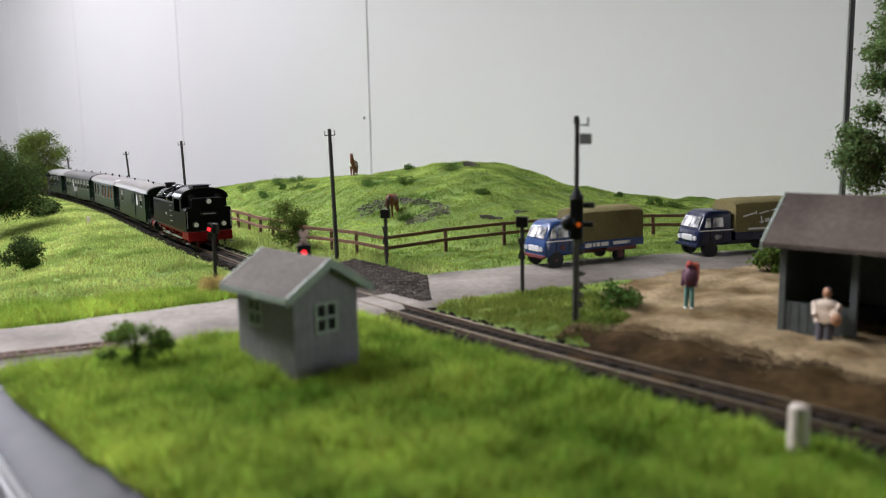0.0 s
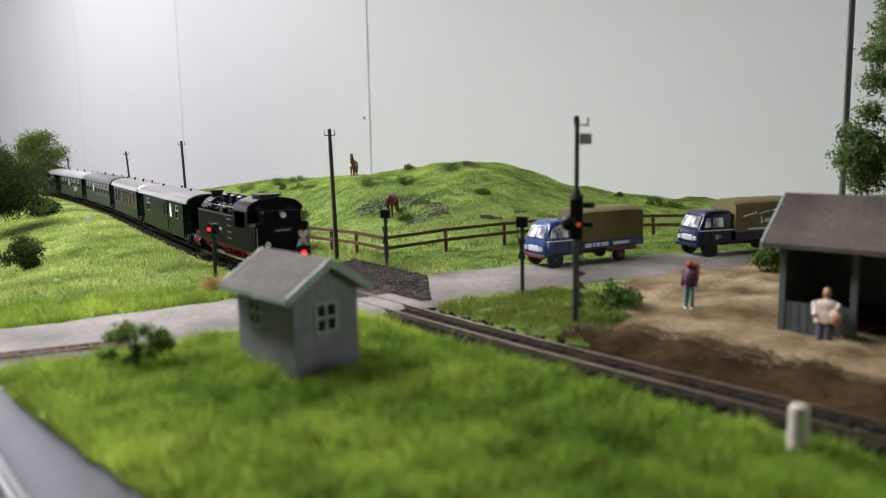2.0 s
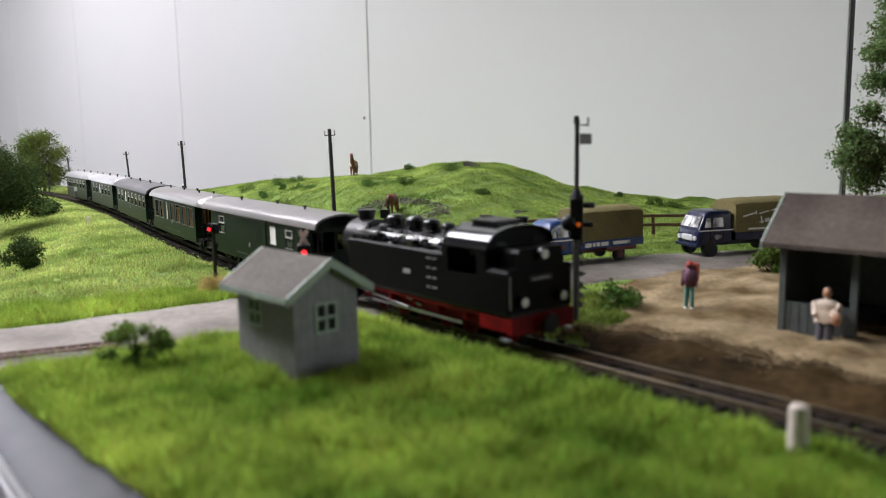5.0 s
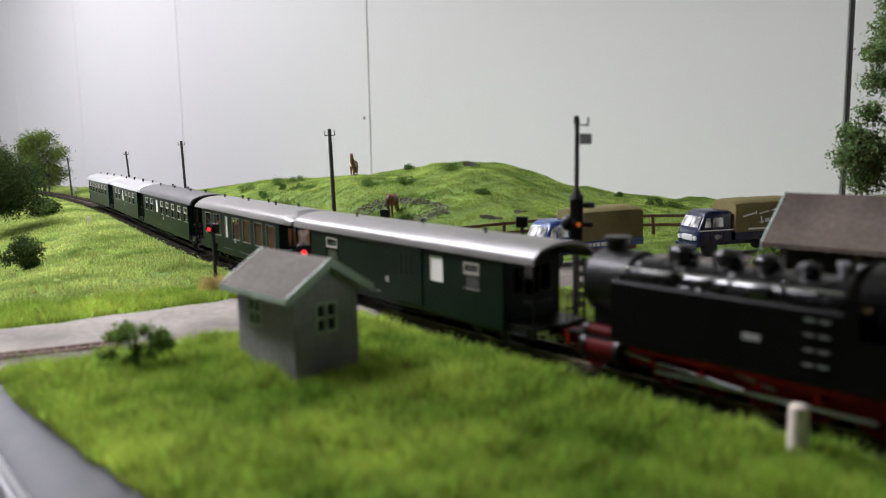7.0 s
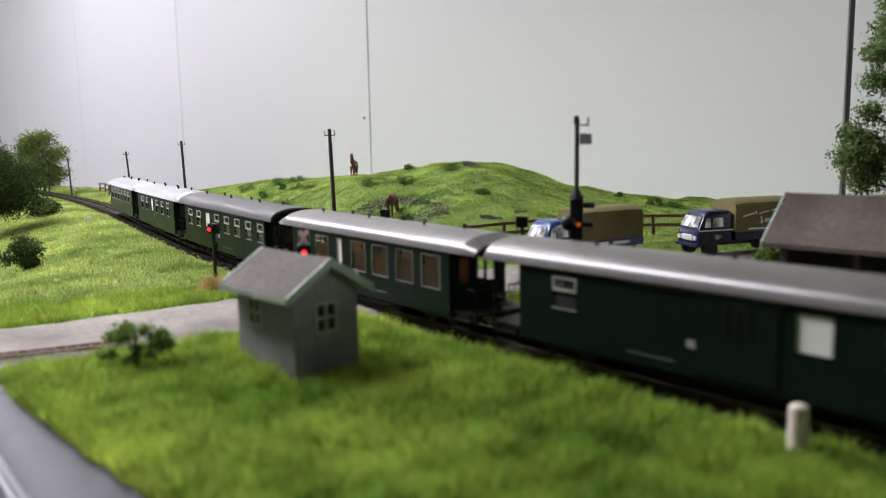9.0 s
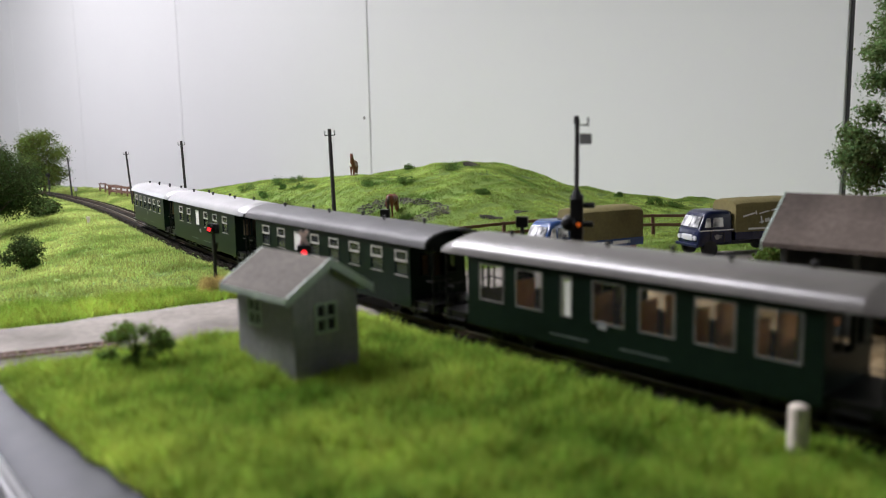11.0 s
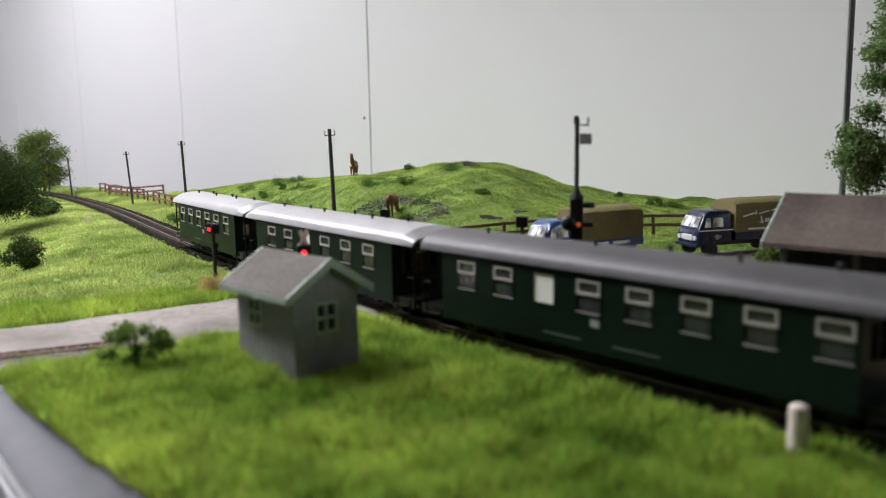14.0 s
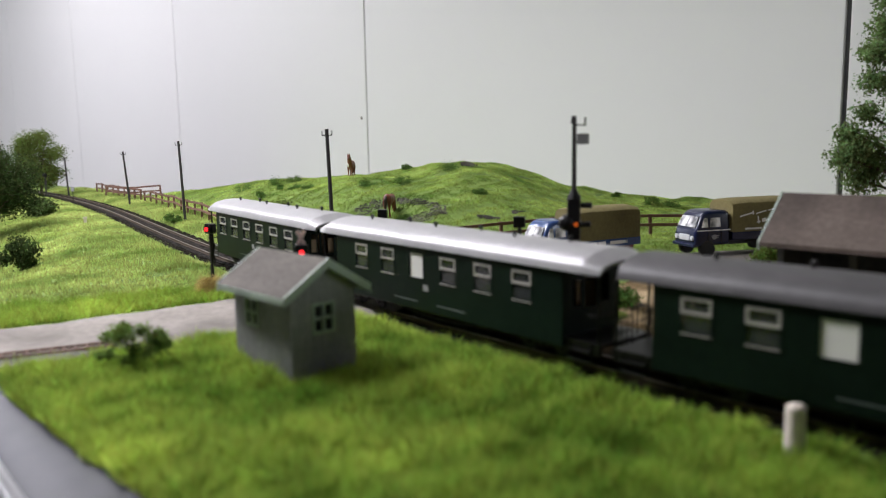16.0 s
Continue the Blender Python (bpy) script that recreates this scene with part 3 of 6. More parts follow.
def blades(name, s_range, l_range, n, tall, wide, material, label, seed, lean=0.6, only=None, share=None):
    rng = np.random.default_rng(seed)
    s, l = rng.uniform(*s_range, n), rng.uniform(*l_range, n)
    x, y, _ = on_track(s, l)
    fade = rng.uniform(-0.35, 0.35, n)
    ok = (road_gap(x, y) > ROAD_HALF + 0.05 + fade) & (np.abs(l) > 1.9 + fade) & (l > -16.75 + edge_in(s))
    rx, ry = ragged(x, y)
    for poly in (SAND, MUD):
        ok &= ~inside(rx, ry, poly)
    for poly in PATCHES["patch"]:
        ok &= ~(inside(rx, ry, poly) & (rng.uniform(0, 1, n) < 0.62))
    ok &= ~((l > 1.5) & (l < 5.4) & (s > 2) & (s < 14.5) & (l < 1.6 + 4 * smooth01(16.5 - s, 0, 8)))
    if share:
        ok &= rng.uniform(0, 1, n) < share(x, y)
    if not only:
        ok &= ~inside(rx, ry, DRY)
    if only:
        ok = inside(*ragged(x, y, 0.5), only) & (rng.uniform(0, 1, n) < 0.25 + 0.5 * np.sin(x * 1.3 + y) ** 2)
    x, y, s, l = x[ok], y[ok], s[ok], l[ok]
    n = len(x)
    z = land(x, y, s, l) - 0.03
    clump = 0.75 + 0.35 * np.sin(x * 1.9 + 0.7 * np.sin(y * 1.3)) * np.sin(y * 2.3 + 0.9 * np.sin(x * 1.1))
    hgt = tall * rng.uniform(0.5, 1.15, n) * clump
    a, b = rng.uniform(0, 2 * np.pi, n), rng.uniform(0, 2 * np.pi, n)
    k = hgt * lean * rng.uniform(0.2, 1.3, n)
    dx, dy = np.cos(a) * wide, np.sin(a) * wide
    v = np.empty((n, 3, 3))
    v[:, 0] = np.c_[x - dx, y - dy, z]
    v[:, 1] = np.c_[x + dx, y + dy, z]
    v[:, 2] = np.c_[x + np.cos(b) * k, y + np.sin(b) * k, z + hgt]
    return soup(name, v.reshape(-1, 3), 3, material, label, "grass")


def soup(name, v, per, material, label="", category="", parent=None, m=None):
    """Loose small faces in one mesh."""
    me = bpy.data.meshes.new(name)
    n = len(v) // per
    me.vertices.add(len(v))
    me.vertices.foreach_set("co", (np.asarray(v, np.float32) * U).ravel())
    me.loops.add(len(v))
    me.loops.foreach_set("vertex_index", np.arange(len(v), dtype=np.int32))
    me.polygons.add(n)
    me.polygons.foreach_set("loop_start", np.arange(0, len(v), per, dtype=np.int32))
    me.polygons.foreach_set("loop_total", np.full(n, per, np.int32))
    me.materials.append(M[material])
    me.update()
    me.validate()
    ob = new(name, me)
    ob.parent = parent
    if m:
        ob.matrix_basis = m
    return tagged(ob, label, category, kind="stuff") if not parent else tagged(ob, label)


def grass():
    # two fibres mix before the hut; the darker paints light falling off towards the line
    def dim_share(x, y):
        return np.clip(0.08 + 0.67 * smooth01(x + 0.9 * np.sin(y * 0.9) + 0.6 * np.sin(x * 1.7 + y), -4, 8), 0, 1)

    blades("grass_verge", (4, 52), (-16.75, -1.8), 230000, 0.66, 0.03, "grass", "long fresh green static grass before the hut", 11, lean=0.85, share=lambda x, y: 1 - dim_share(x, y))
    blades("grass_verge_dim", (4, 52), (-16.75, -1.8), 230000, 0.64, 0.03, "grass_dim", "long static grass towards the line, darkened for light falloff", 18, lean=0.85, share=dim_share)
    blades("grass_bank", (-100, 6), (-16.45, -1.8), 130000, 0.36, 0.045, "grass_bank", "static grass on the bank by the line, paled as by glare", 12)
    blades("grass_plot", (9, 40), (1.8, 9), 42000, 0.34, 0.04, "grass_olive", "olive green grass plot round the signal", 17)
    blades("grass_strip", (-110, 9), (1.8, 9), 74000, 0.42, 0.04, "grass_bank", "green static grass between track and fence", 13)
    blades("meadow_grass", (-70, 30), (8, 60), 520000, 0.24, 0.036, "grass_hill", "short green grass of the hill meadow", 14, lean=0.9)
    blades("dry_fringe", (-2, 34), (2, 14), 26000, 0.2, 0.04, "straw_green", "short dry grass fringe between yard and track", 16, lean=0.9, only=((5.6, 31.4), (6.6, 34.6), (8.6, 36.4), (8.9, 33.2), (10.4, 30.6), (13.6, 27.2), (13.0, 26.4), (9.4, 29.9), (7.4, 31.6)))
    blades("dry_grass", (-5, 30), (3, 22), 60000, 0.22, 0.04, "straw_green", "short dry yellowish grass at the edge of the yard", 15, lean=0.9, only=DRY)


# ---- plants ----
def leaves(centres, radii, n, size, seed, squash=0.8):
    rng = np.random.default_rng(seed)
    w = np.array(radii) ** 2.0
    pick = rng.choice(len(centres), n, p=w / w.sum())
    d = rng.normal(size=(n, 3))
    d /= np.linalg.norm(d, axis=1)[:, None]
    r = np.array(radii)[pick] * np.clip(np.abs(rng.normal(0.64, 0.27, n)), 0, 1.25)
    c = np.array(centres)[pick] + d * r[:, None] * np.array((1, 1, squash))
    u, v = rng.normal(size=(n, 3)), rng.normal(size=(n, 3))
    u /= np.linalg.norm(u, axis=1)[:, None]
    v /= np.linalg.norm(v, axis=1)[:, None]
    k = size * rng.uniform(0.6, 1.5, n)[:, None]
    return np.stack([c - u * k, c + v * k * 0.8, c + u * k, c - v * k * 0.8], 1).reshape(-1, 3)


def plant(kind, x, y, height, width, material, label, seed, shape=(), trunk=0.0, n=2600, size=0.12, group="", blobs=9, low=0.0, dz=0.0):
    """A bush (no trunk to speak of) or a tree: bark limbs and a crown of flock leaves."""
    rng = random.Random(seed)
    z0 = land_at(x, y) + dz
    t = thing(kind, at(x, y, z0), label, "tree" if "tree" in kind else "bush", group)
    cs, rs = [], []
    bm = bmesh.new()
    base = trunk if trunk else height * 0.12
    rod(bm, (0, 0, -0.2), (0, 0, base if not shape else height * 0.9), max(0.06, height * 0.028), max(0.05, height * 0.02), 8)
    for i in range(blobs):
        a = rng.uniform(0, 6.28)
        hh = base + (height - base) * (low + (1 - low) * (i + 0.5) / blobs) * 0.92
        f = math.sin(math.pi * min(1, max(0.12, (hh - base * 0.7) / (height - base * 0.7)) * 0.85 + 0.12))
        rr = width * 0.5 * f * rng.uniform(0.35, 0.72)
        c = (math.cos(a) * rr, math.sin(a) * rr, hh)
        cs.append(c)
        rs.append(width * rng.uniform(0.15, 0.27))
        rod(bm, (0, 0, base * rng.uniform(0.5, 1.0)), c, height * 0.012, height * 0.004, 6)
    for bx, by, bz, br in shape:
        cs.append((bx, by, bz))
        rs.append(br)
        rod(bm, (0, 0, max(base * 0.8, bz * 0.7)), (bx, by, bz), height * 0.008, height * 0.003, 6)
    part("trunk" if trunk else "stems", bm, "bark", t)
    soup("crown" if trunk else "foliage", leaves(cs, rs, n, size, seed), 4, material, parent=t)
    return t


# ---- the train ----
def roof_outline(half, z, rise, n=12, thick=0.10):
    top = [(half * math.cos(math.pi * i / n), z + rise * math.sin(math.pi * i / n) ** 0.8) for i in range(n + 1)]
    return top + [(p[0] * 0.94, max(z - thick * 0.3, p[1] - thick)) for p in reversed(top)]


def arch(half, z, rise, n=12):
    return [(half * math.cos(math.pi * i / n), z + rise * math.sin(math.pi * i / n) ** 0.8) for i in range(n + 1)]


def bogie(parent, x):
    bm = bmesh.new()
    for y in (-0.78, 0.78):
        box(bm, x - 1.25, x + 1.25, y - 0.07, y + 0.07, 0.38, 0.55, 0.02)
        for k in (-0.8, 0.8):
            box(bm, x + k - 0.16, x + k + 0.16, y - 0.1, y + 0.1, 0.26, 0.5, 0.03)
        rod(bm, (x, y, 0.3), (x, y, 0.6), 0.12)
    box(bm, x - 0.2, x + 0.2, -0.8, 0.8, 0.42, 0.6)
    b = part("bogie", bm, "matblack", parent)
    for k in (-0.8, 0.8):
        bm = bmesh.new()
        rod(bm, (x + k, -0.7, 0.33), (x + k, 0.7, 0.33), 0.07)
        for y in (-0.6, 0.6):
            rod(bm, (x + k, y - 0.06, 0.33), (x + k, y + 0.06, 0.33), 0.33, seg=18)
        part("wheelset", bm, "matblack", b, smooth=True)


def coach(length, windows, frosted, label, green="green", wide=1.05, sash=True, tall=(2.0, 3.13), baggage=False, seats="", top="roof", hip=True):
    """A bogie coach; the body runs from -length/2 to length/2, open end platforms beyond it. +x is the way it travels."""
    h = length / 2
    t = thing("railway_coach", at(0, 0), label, "railway coach", "train")
    ze, zb, w, th = 3.39, 0.71, 1.5, 0.07
    if baggage:
        holes = [(-5.75, -4.65, *tall), (2.7, 3.75, 2.0, 3.15), (5.0, 6.0, 2.05, 3.1)]
    else:
        holes = [(c - (wide if k != 0.5 else 0.5) / 2, c + (wide if k != 0.5 else 0.5) / 2, *tall) for c, k in windows]
    bm = bmesh.new()
    for y0, y1 in ((-w, -w + th), (w - th, w)):
        pierced(bm, -h, h, y0, y1, zb, ze, holes)
    weld(bm)
    body = part("body", bm, green, t, "dark green painted sheet-metal body")
    for x0, x1 in ((-h, -h + th), (h - th, h)):
        bm = bmesh.new()
        for a, b, c, d in ((-w + th, -0.95, zb + 0.25, ze), (-0.95, -0.48, zb + 0.25, 2.0), (-0.95, -0.48, 3.0, ze), (-0.48, -0.36, zb + 0.25, ze), (-0.36, 0.36, zb + 0.25, 1.9),
                           (-0.36, 0.36, 3.0, ze), (0.36, 0.48, zb + 0.25, ze), (0.48, 0.95, zb + 0.25, 2.0), (0.48, 0.95, 3.0, ze), (0.95, w - th, zb + 0.25, ze)):
            box(bm, x0, x1, a, b, c, d)
        prism(bm, [(w - th, ze), *arch(w, ze, 0.55)[1:-1], (-w + th, ze)], x0, x1)
        weld(bm)
        part("end_wall", bm, green, t)
    bm = bmesh.new()
    box(bm, -h - 1.55, h + 1.55, -w + 0.12, w - 0.12, 0.92, 1.02)
    for y in (-w + 0.2, w - 0.2):
        box(bm, -h - 1.5, h + 1.5, y - 0.07, y + 0.07, 0.62, 0.92)
    box(bm, -1.4, 0.4, -0.9, -0.2, 0.4, 0.85, 0.04)
    box(bm, 0.8, 2.0, 0.1, 0.9, 0.45, 0.85, 0.04)
    for y in (-1.1, 1.1):
        rod(bm, (-h * 0.55, y, 0.65), (-1.2, y, 0.36), 0.035)
        rod(bm, (-1.2, y, 0.36), (1.2, y, 0.36), 0.035)
        rod(bm, (1.2, y, 0.36), (h * 0.55, y, 0.65), 0.035)
    for sx in (-1, 1):
        box(bm, sx * (h + 1.5), sx * (h + 1.62), -0.6, 0.6, 0.7, 1.0)
        rod(bm, (sx * (h + 1.6), 0, 0.8), (sx * (h + 1.85), 0, 0.8), 0.1)
        rod(bm, (sx * (h + 1.83), 0, 0.8), (sx * (h + 1.9), 0, 0.8), 0.28)
    part("underframe", bm, "matblack", t, "black underframe with truss rods")
    bm = bmesh.new()
    n = len(roof_outline(1.62, ze - 0.03, 0.72))
    reach = 0.9 if hip else 1.7 if baggage else 1.25
    prism(bm, roof_outline(1.62, ze - 0.03, 0.72), -h - reach, h + reach)
    for sx in (-1, 1) if hip else ():
        a, b = roof_outline(1.62, ze - 0.03, 0.72), roof_outline(1.5, ze - 0.05, 0.42)
        va = [bm.verts.new((sx * (h + 0.9), *p)) for p in a]
        vb = [bm.verts.new((sx * (h + 1.6), *p)) for p in b]
        fs = [bm.faces.new((va[i], vb[i], vb[(i + 1) % n], va[(i + 1) % n])) for i in range(n)] + [bm.faces.new(vb)]
        bmesh.ops.recalc_face_normals(bm, faces=fs)
    bmesh.ops.recalc_face_normals(bm, faces=bm.faces)
    roof = part("roof", bm, top, t, "arched grey coach roof", smooth=True)
    k = 3 if baggage else 6
    for i in range(k):
        bm = bmesh.new()
        x = -h + length * (i + 0.5) / k
        y = 0.25 if i % 2 else -0.2
        rod(bm, (x, y, ze + 0.55), (x, y, ze + 0.82), 0.055)
        rod(bm, (x, y, ze + 0.8), (x, y, ze + 0.9), 0.11, 0.07)
        part("roof_vent", bm, "matblack", roof)
    # platforms: corner posts, railings and steps
    def bar(name, p, q, r):
        bm = bmesh.new()
        rod(bm, p, q, r, seg=6)
        part(name, bm, "matblack", t)

    for sx in (-1, 1):
        e = sx * (h + 1.45)
        for y in (-1.32, 1.32):
            bar("corner_post", (e, y, 1.0), (e, y, ze - 0.05), 0.05)
            bar("handrail", (e, y, 1.95), (sx * (h + 0.95), y, 1.95), 0.035)
            k = 1 if y > 0 else -1
            bar("handrail", (e, k * 0.4, 2.0), (e, k * 1.32, 2.0), 0.035)
            bar("handrail", (e, k * 0.4, 1.5), (e, k * 1.32, 1.5), 0.03)
            for yy in (0.4, 0.7, 1.0):
                bar("baluster", (e, k * yy, 1.0), (e, k * yy, 2.0), 0.025)
        for y in (-1.4, 1.4):
            for z in (0.35, 0.68):
                bm = bmesh.new()
                box(bm, sx * (h + 0.25), sx * (h + 1.2), y - 0.15, y + 0.15, z, z + 0.05)
                part("step", bm, "matblack", t)
            bar("step_hanger", (sx * (h + 0.25), y, 0.35), (sx * (h + 0.25), y, 1.0), 0.03)
            bar("step_hanger", (sx * (h + 1.2), y, 0.35), (sx * (h + 1.2), y, 1.0), 0.03)
    # windows
    for y, out in ((-w, -1), (w, 1)):
        for i, (a, b, c, d) in enumerate(holes):
            mid = c + (d - c) * 0.56
            bm = bmesh.new()
            f = 0.05
            yy = (y - 0.02 * out, y + 0.02 * out)
            pierced(bm, a, b, *yy, c, d, [(a + f, b - f, c + f, d - f)])
            weld(bm)
            win = part("window_frame", bm, "green" if sash else "surround", t, "" if sash else "pale window surround")
            bm = bmesh.new()
            box(bm, a + 0.01, b - 0.01, y - 0.055 * out, y - 0.035 * out, c + 0.01, d - 0.01)
            part("pane", bm, "frost" if i in frosted else ("glass" if sash else "glass_clear"), win, "frosted white pane" if i in frosted else "")
            if i in frosted or not sash:
                continue
            # pale frame of the hinged upper light, and the sill
            for x0, x1, z0, z1, o in ((a + 0.03, b - 0.03, mid - 0.03, mid + 0.05, 0.03), (a + 0.03, b - 0.03, d - 0.1, d - 0.03, 0.025), (a + 0.03, a + 0.1, mid + 0.05, d - 0.1, 0.025),
                                      (b - 0.1, b - 0.03, mid + 0.05, d - 0.1, 0.025), (a + 0.03, b - 0.03, c - 0.02, c + 0.015, 0.04)):
                bm = bmesh.new()
                box(bm, x0, x1, y - 0.03 * out, y + o * out, z0, z1)
                part("sash_bar", bm, "cream", win, "pale sash bar")
    # writing shown as plain bars
    for y, out in ((-w, -1), (w, 1)):
        for x0, x1, z in ((-0.5, -0.15, 1.55), (-2.6, -0.9, 1.02), (0.4, 2.2, 1.02)):
            bm = bmesh.new()
            box(bm, x0, x1, y, y + 0.006 * out, z, z + (0.26 if z > 1.2 else 0.05))
            part("lettering_bar", bm, "signgrey" if z > 1.2 else "faint", body)
    if baggage:
        for y, out in ((-w, -1), (w, 1)):
            bm = bmesh.new()
            box(bm, -0.2, 2.3, y, y + 0.05 * out, zb + 0.15, 3.2, 0.01)
            door = part("sliding_door", bm, green, t)
            for xx in (0.7, 1.05, 1.4):
                bm = bmesh.new()
                box(bm, xx, xx + 0.12, y + 0.05 * out, y + 0.07 * out, 2.1, 3.0)
                part("door_grille", bm, "matblack", door)
            bm = bmesh.new()
            box(bm, -2.6, 2.4, y, y + 0.07 * out, 3.22, 3.3)
            part("door_rail", bm, "matblack", door)
    if seats:
        for x in [c + 1.0 for c, _ in windows if c + 1.3 < h]:
            for y in (-0.8, 0.8):
                bm = bmesh.new()
                box(bm, x - 0.06, x + 0.06, y - 0.5, y + 0.5, 1.02, 2.6, 0.02)
                part("seat_back", bm, seats, t)
    for x in (-h + 1.6, h - 1.6):
        bogie(t, x)
    return t


LOCO_SCALE = 1.13
# Glossier copy of the side paint, so tops take a bright sheen.
M["gloss"] = mat("black_paint_high_sheen", (0.0035, 0.0035, 0.004), 0.13, vary=0.3, scale=60, spec=0.6)
M["dark_red"] = mat("oily_dark_red", (0.07, 0.004, 0.004), 0.55, vary=0.4, scale=120, spec=0.08)
M["surround"] = mat("dull_window_surround", (0.17, 0.17, 0.15), 0.5, vary=0.2, scale=90)
M["bright_dull"] = mat("oily_steel", (0.26, 0.26, 0.27), 0.35, 0.6, vary=0.3, scale=90)


def locomotive():
    """Tank engine that runs bunker first: +x is its bunker end."""
    E = 0.97  # the engine is drawn long and shortened here
    t = thing("steam_locomotive", Matrix.Scale(LOCO_SCALE, 4), "black narrow-gauge steam tank locomotive with red frame running bunker first", "steam locomotive", "train")
    bm = bmesh.new()
    for y in (-0.95, 0.95):
        box(bm, -5.9, 5.9, y - 0.05, y + 0.05, 0.5, 1.05, 0.01)
    box(bm, -6.0, -5.85, -1.35, 1.35, 0.75, 1.2, 0.02)
    for x in (-4.0, -1.5, 1.5, 4.0):
        box(bm, x - 0.1, x + 0.1, -0.95, 0.95, 0.6, 1.0)
    bmesh.ops.scale(bm, vec=(E, 1, 1), verts=bm.verts)
    part("frame", bm, "red", t, "red plate frame")
    bm = bmesh.new()
    box(bm, 5.75, 5.95, -1.45, 1.45, 0.55, 1.15, 0.03)
    box(bm, 4.3, 5.75, -1.45, -1.3, 0.62, 1.1, 0.02)
    box(bm, 4.3, 5.75, 1.3, 1.45, 0.62, 1.1, 0.02)
    bmesh.ops.scale(bm, vec=(E, 1, 1), verts=bm.verts)
    part("buffer_beam", bm, "red", t, "red buffer beam")
    for sx in (-1, 1):
        bm = bmesh.new()
        rod(bm, (sx * 5.9, 0, 0.85), (sx * 6.25, 0, 0.85), 0.12)
        rod(bm, (sx * 6.22, 0, 0.85), (sx * 6.32, 0, 0.85), 0.34, seg=16)
        for y in (-0.9, 0.9):
            rod(bm, (sx * 5.9, y, 0.55), (sx * 6.0, y, 0.2), 0.04)
        bmesh.ops.scale(bm, vec=(E, 1, 1), verts=bm.verts)
        part("coupling", bm, "matblack", t)
    bm = bmesh.new()
    box(bm, -5.9, 5.8, -1.42, 1.42, 1.12, 1.22, 0.02)
    bmesh.ops.scale(bm, vec=(E, 1, 1), verts=bm.verts)
    part("footplate", bm, "matblack", t)
    bm = bmesh.new()
    rod(bm, (-4.2, 0, 2.6), (2.2, 0, 2.6), 0.84, seg=28)
    for x in (-3.4, -1.6, 0.3):
        rod(bm, (x - 0.04, 0, 2.6), (x + 0.04, 0, 2.6), 0.865, seg=28)
    bmesh.ops.scale(bm, vec=(E, 1, 1), verts=bm.verts)
    part("boiler", bm, "gloss", t, smooth=True)
    bm = bmesh.new()
    rod(bm, (-5.6, 0, 2.6), (-4.2, 0, 2.6), 0.98, seg=28)
    rod(bm, (-5.72, 0, 2.6), (-5.6, 0, 2.6), 0.8, 0.95, seg=28)
    rod(bm, (-5.8, 0, 2.6), (-5.7, 0, 2.6), 0.1)
    box(bm, -5.5, -4.3, -0.6, 0.6, 1.2, 2.0)
    bmesh.ops.scale(bm, vec=(E, 1, 1), verts=bm.verts)
    part("smokebox", bm, "matblack", t, smooth=True)
    bm = bmesh.new()
    rod(bm, (-4.95, 0, 3.4), (-4.95, 0, 3.84), 0.33, 0.36, seg=20)
    rod(bm, (-4.95, 0, 3.82), (-4.95, 0, 3.95), 0.42, 0.40, seg=20)
    part("chimney", bm, "matblack", t, smooth=True)
    # pipes, pumps and valves over the tanks
    for k in range(16):
        y = -1 if k % 2 else 1
        x = -3.8 + (k // 2) * 0.72
        bm = bmesh.new()
        if k % 4 < 2:
            rod(bm, (x, y * 0.95, 2.95), (x + 0.1, y * 0.9, 3.3), 0.07, seg=8)
            ball(bm, (x + 0.1, y * 0.9, 3.34), 0.11, 1)
        else:
            rod(bm, (x, y * 0.75, 3.2), (x + 0.5, y * 0.5, 3.48), 0.05, seg=8)
            rod(bm, (x, y * 0.75, 3.2), (x, y * 0.9, 2.95), 0.05, seg=8)
        bmesh.ops.scale(bm, vec=(E, 1, 1), verts=bm.verts)
        part("valve" if k % 4 < 2 else "steam_pipe", bm, "bright_dull" if k in (1, 4, 9, 12) else "gloss", t, smooth=True)
    for x, r, z in ((-2.75, 0.40, 3.92), (-1.4, 0.40, 3.92), (-0.3, 0.36, 3.88), (0.75, 0.28, 3.8)):
        bm = bmesh.new()
        rod(bm, (x, 0, 3.3), (x, 0, z - r * 0.55), r, seg=18)
        ball(bm, (x, 0, z - r * 0.55), r, 2, (1, 1, 0.55))
        part("dome", bm, "gloss", t, smooth=True)
    for x, z in ((1.5, 3.85), (1.95, 3.8)):
        bm = bmesh.new()
        rod(bm, (x, 0.15, 3.3), (x, 0.15, z), 0.1)
        rod(bm, (x, 0.15, z - 0.12), (x, 0.15, z), 0.15, 0.12)
        part("safety_valve", bm, "bright_dull", t, smooth=True)
    for y in (-1, 1):
        bm = bmesh.new()
        prism(bm, [(y * 1.5, 1.25), (y * 1.5, 2.86), (y * 1.44, 2.94), (y * 0.6, 3.02), (y * 0.6, 1.25)], -4.2, 2.25)
        bmesh.ops.scale(bm, vec=(E, 1, 1), verts=bm.verts)
        tank = part("water_tank", bm, "black", t, "black side tank")
        bm = bmesh.new()
        prism(bm, [(y * 1.43, 2.945), (y * 0.62, 3.025), (y * 0.62, 3.04), (y * 1.43, 2.96)], -4.15, 2.2)
        for k in range(9):
            box(bm, -4.05 + k * 0.76, -4.0 + k * 0.76, y * 0.7, y * 1.4, 2.96, 3.05)
        bmesh.ops.scale(bm, vec=(E, 1, 1), verts=bm.verts)
        part("tank_top", bm, "gloss", tank, "black tank top plate, glossier copy of the side paint")
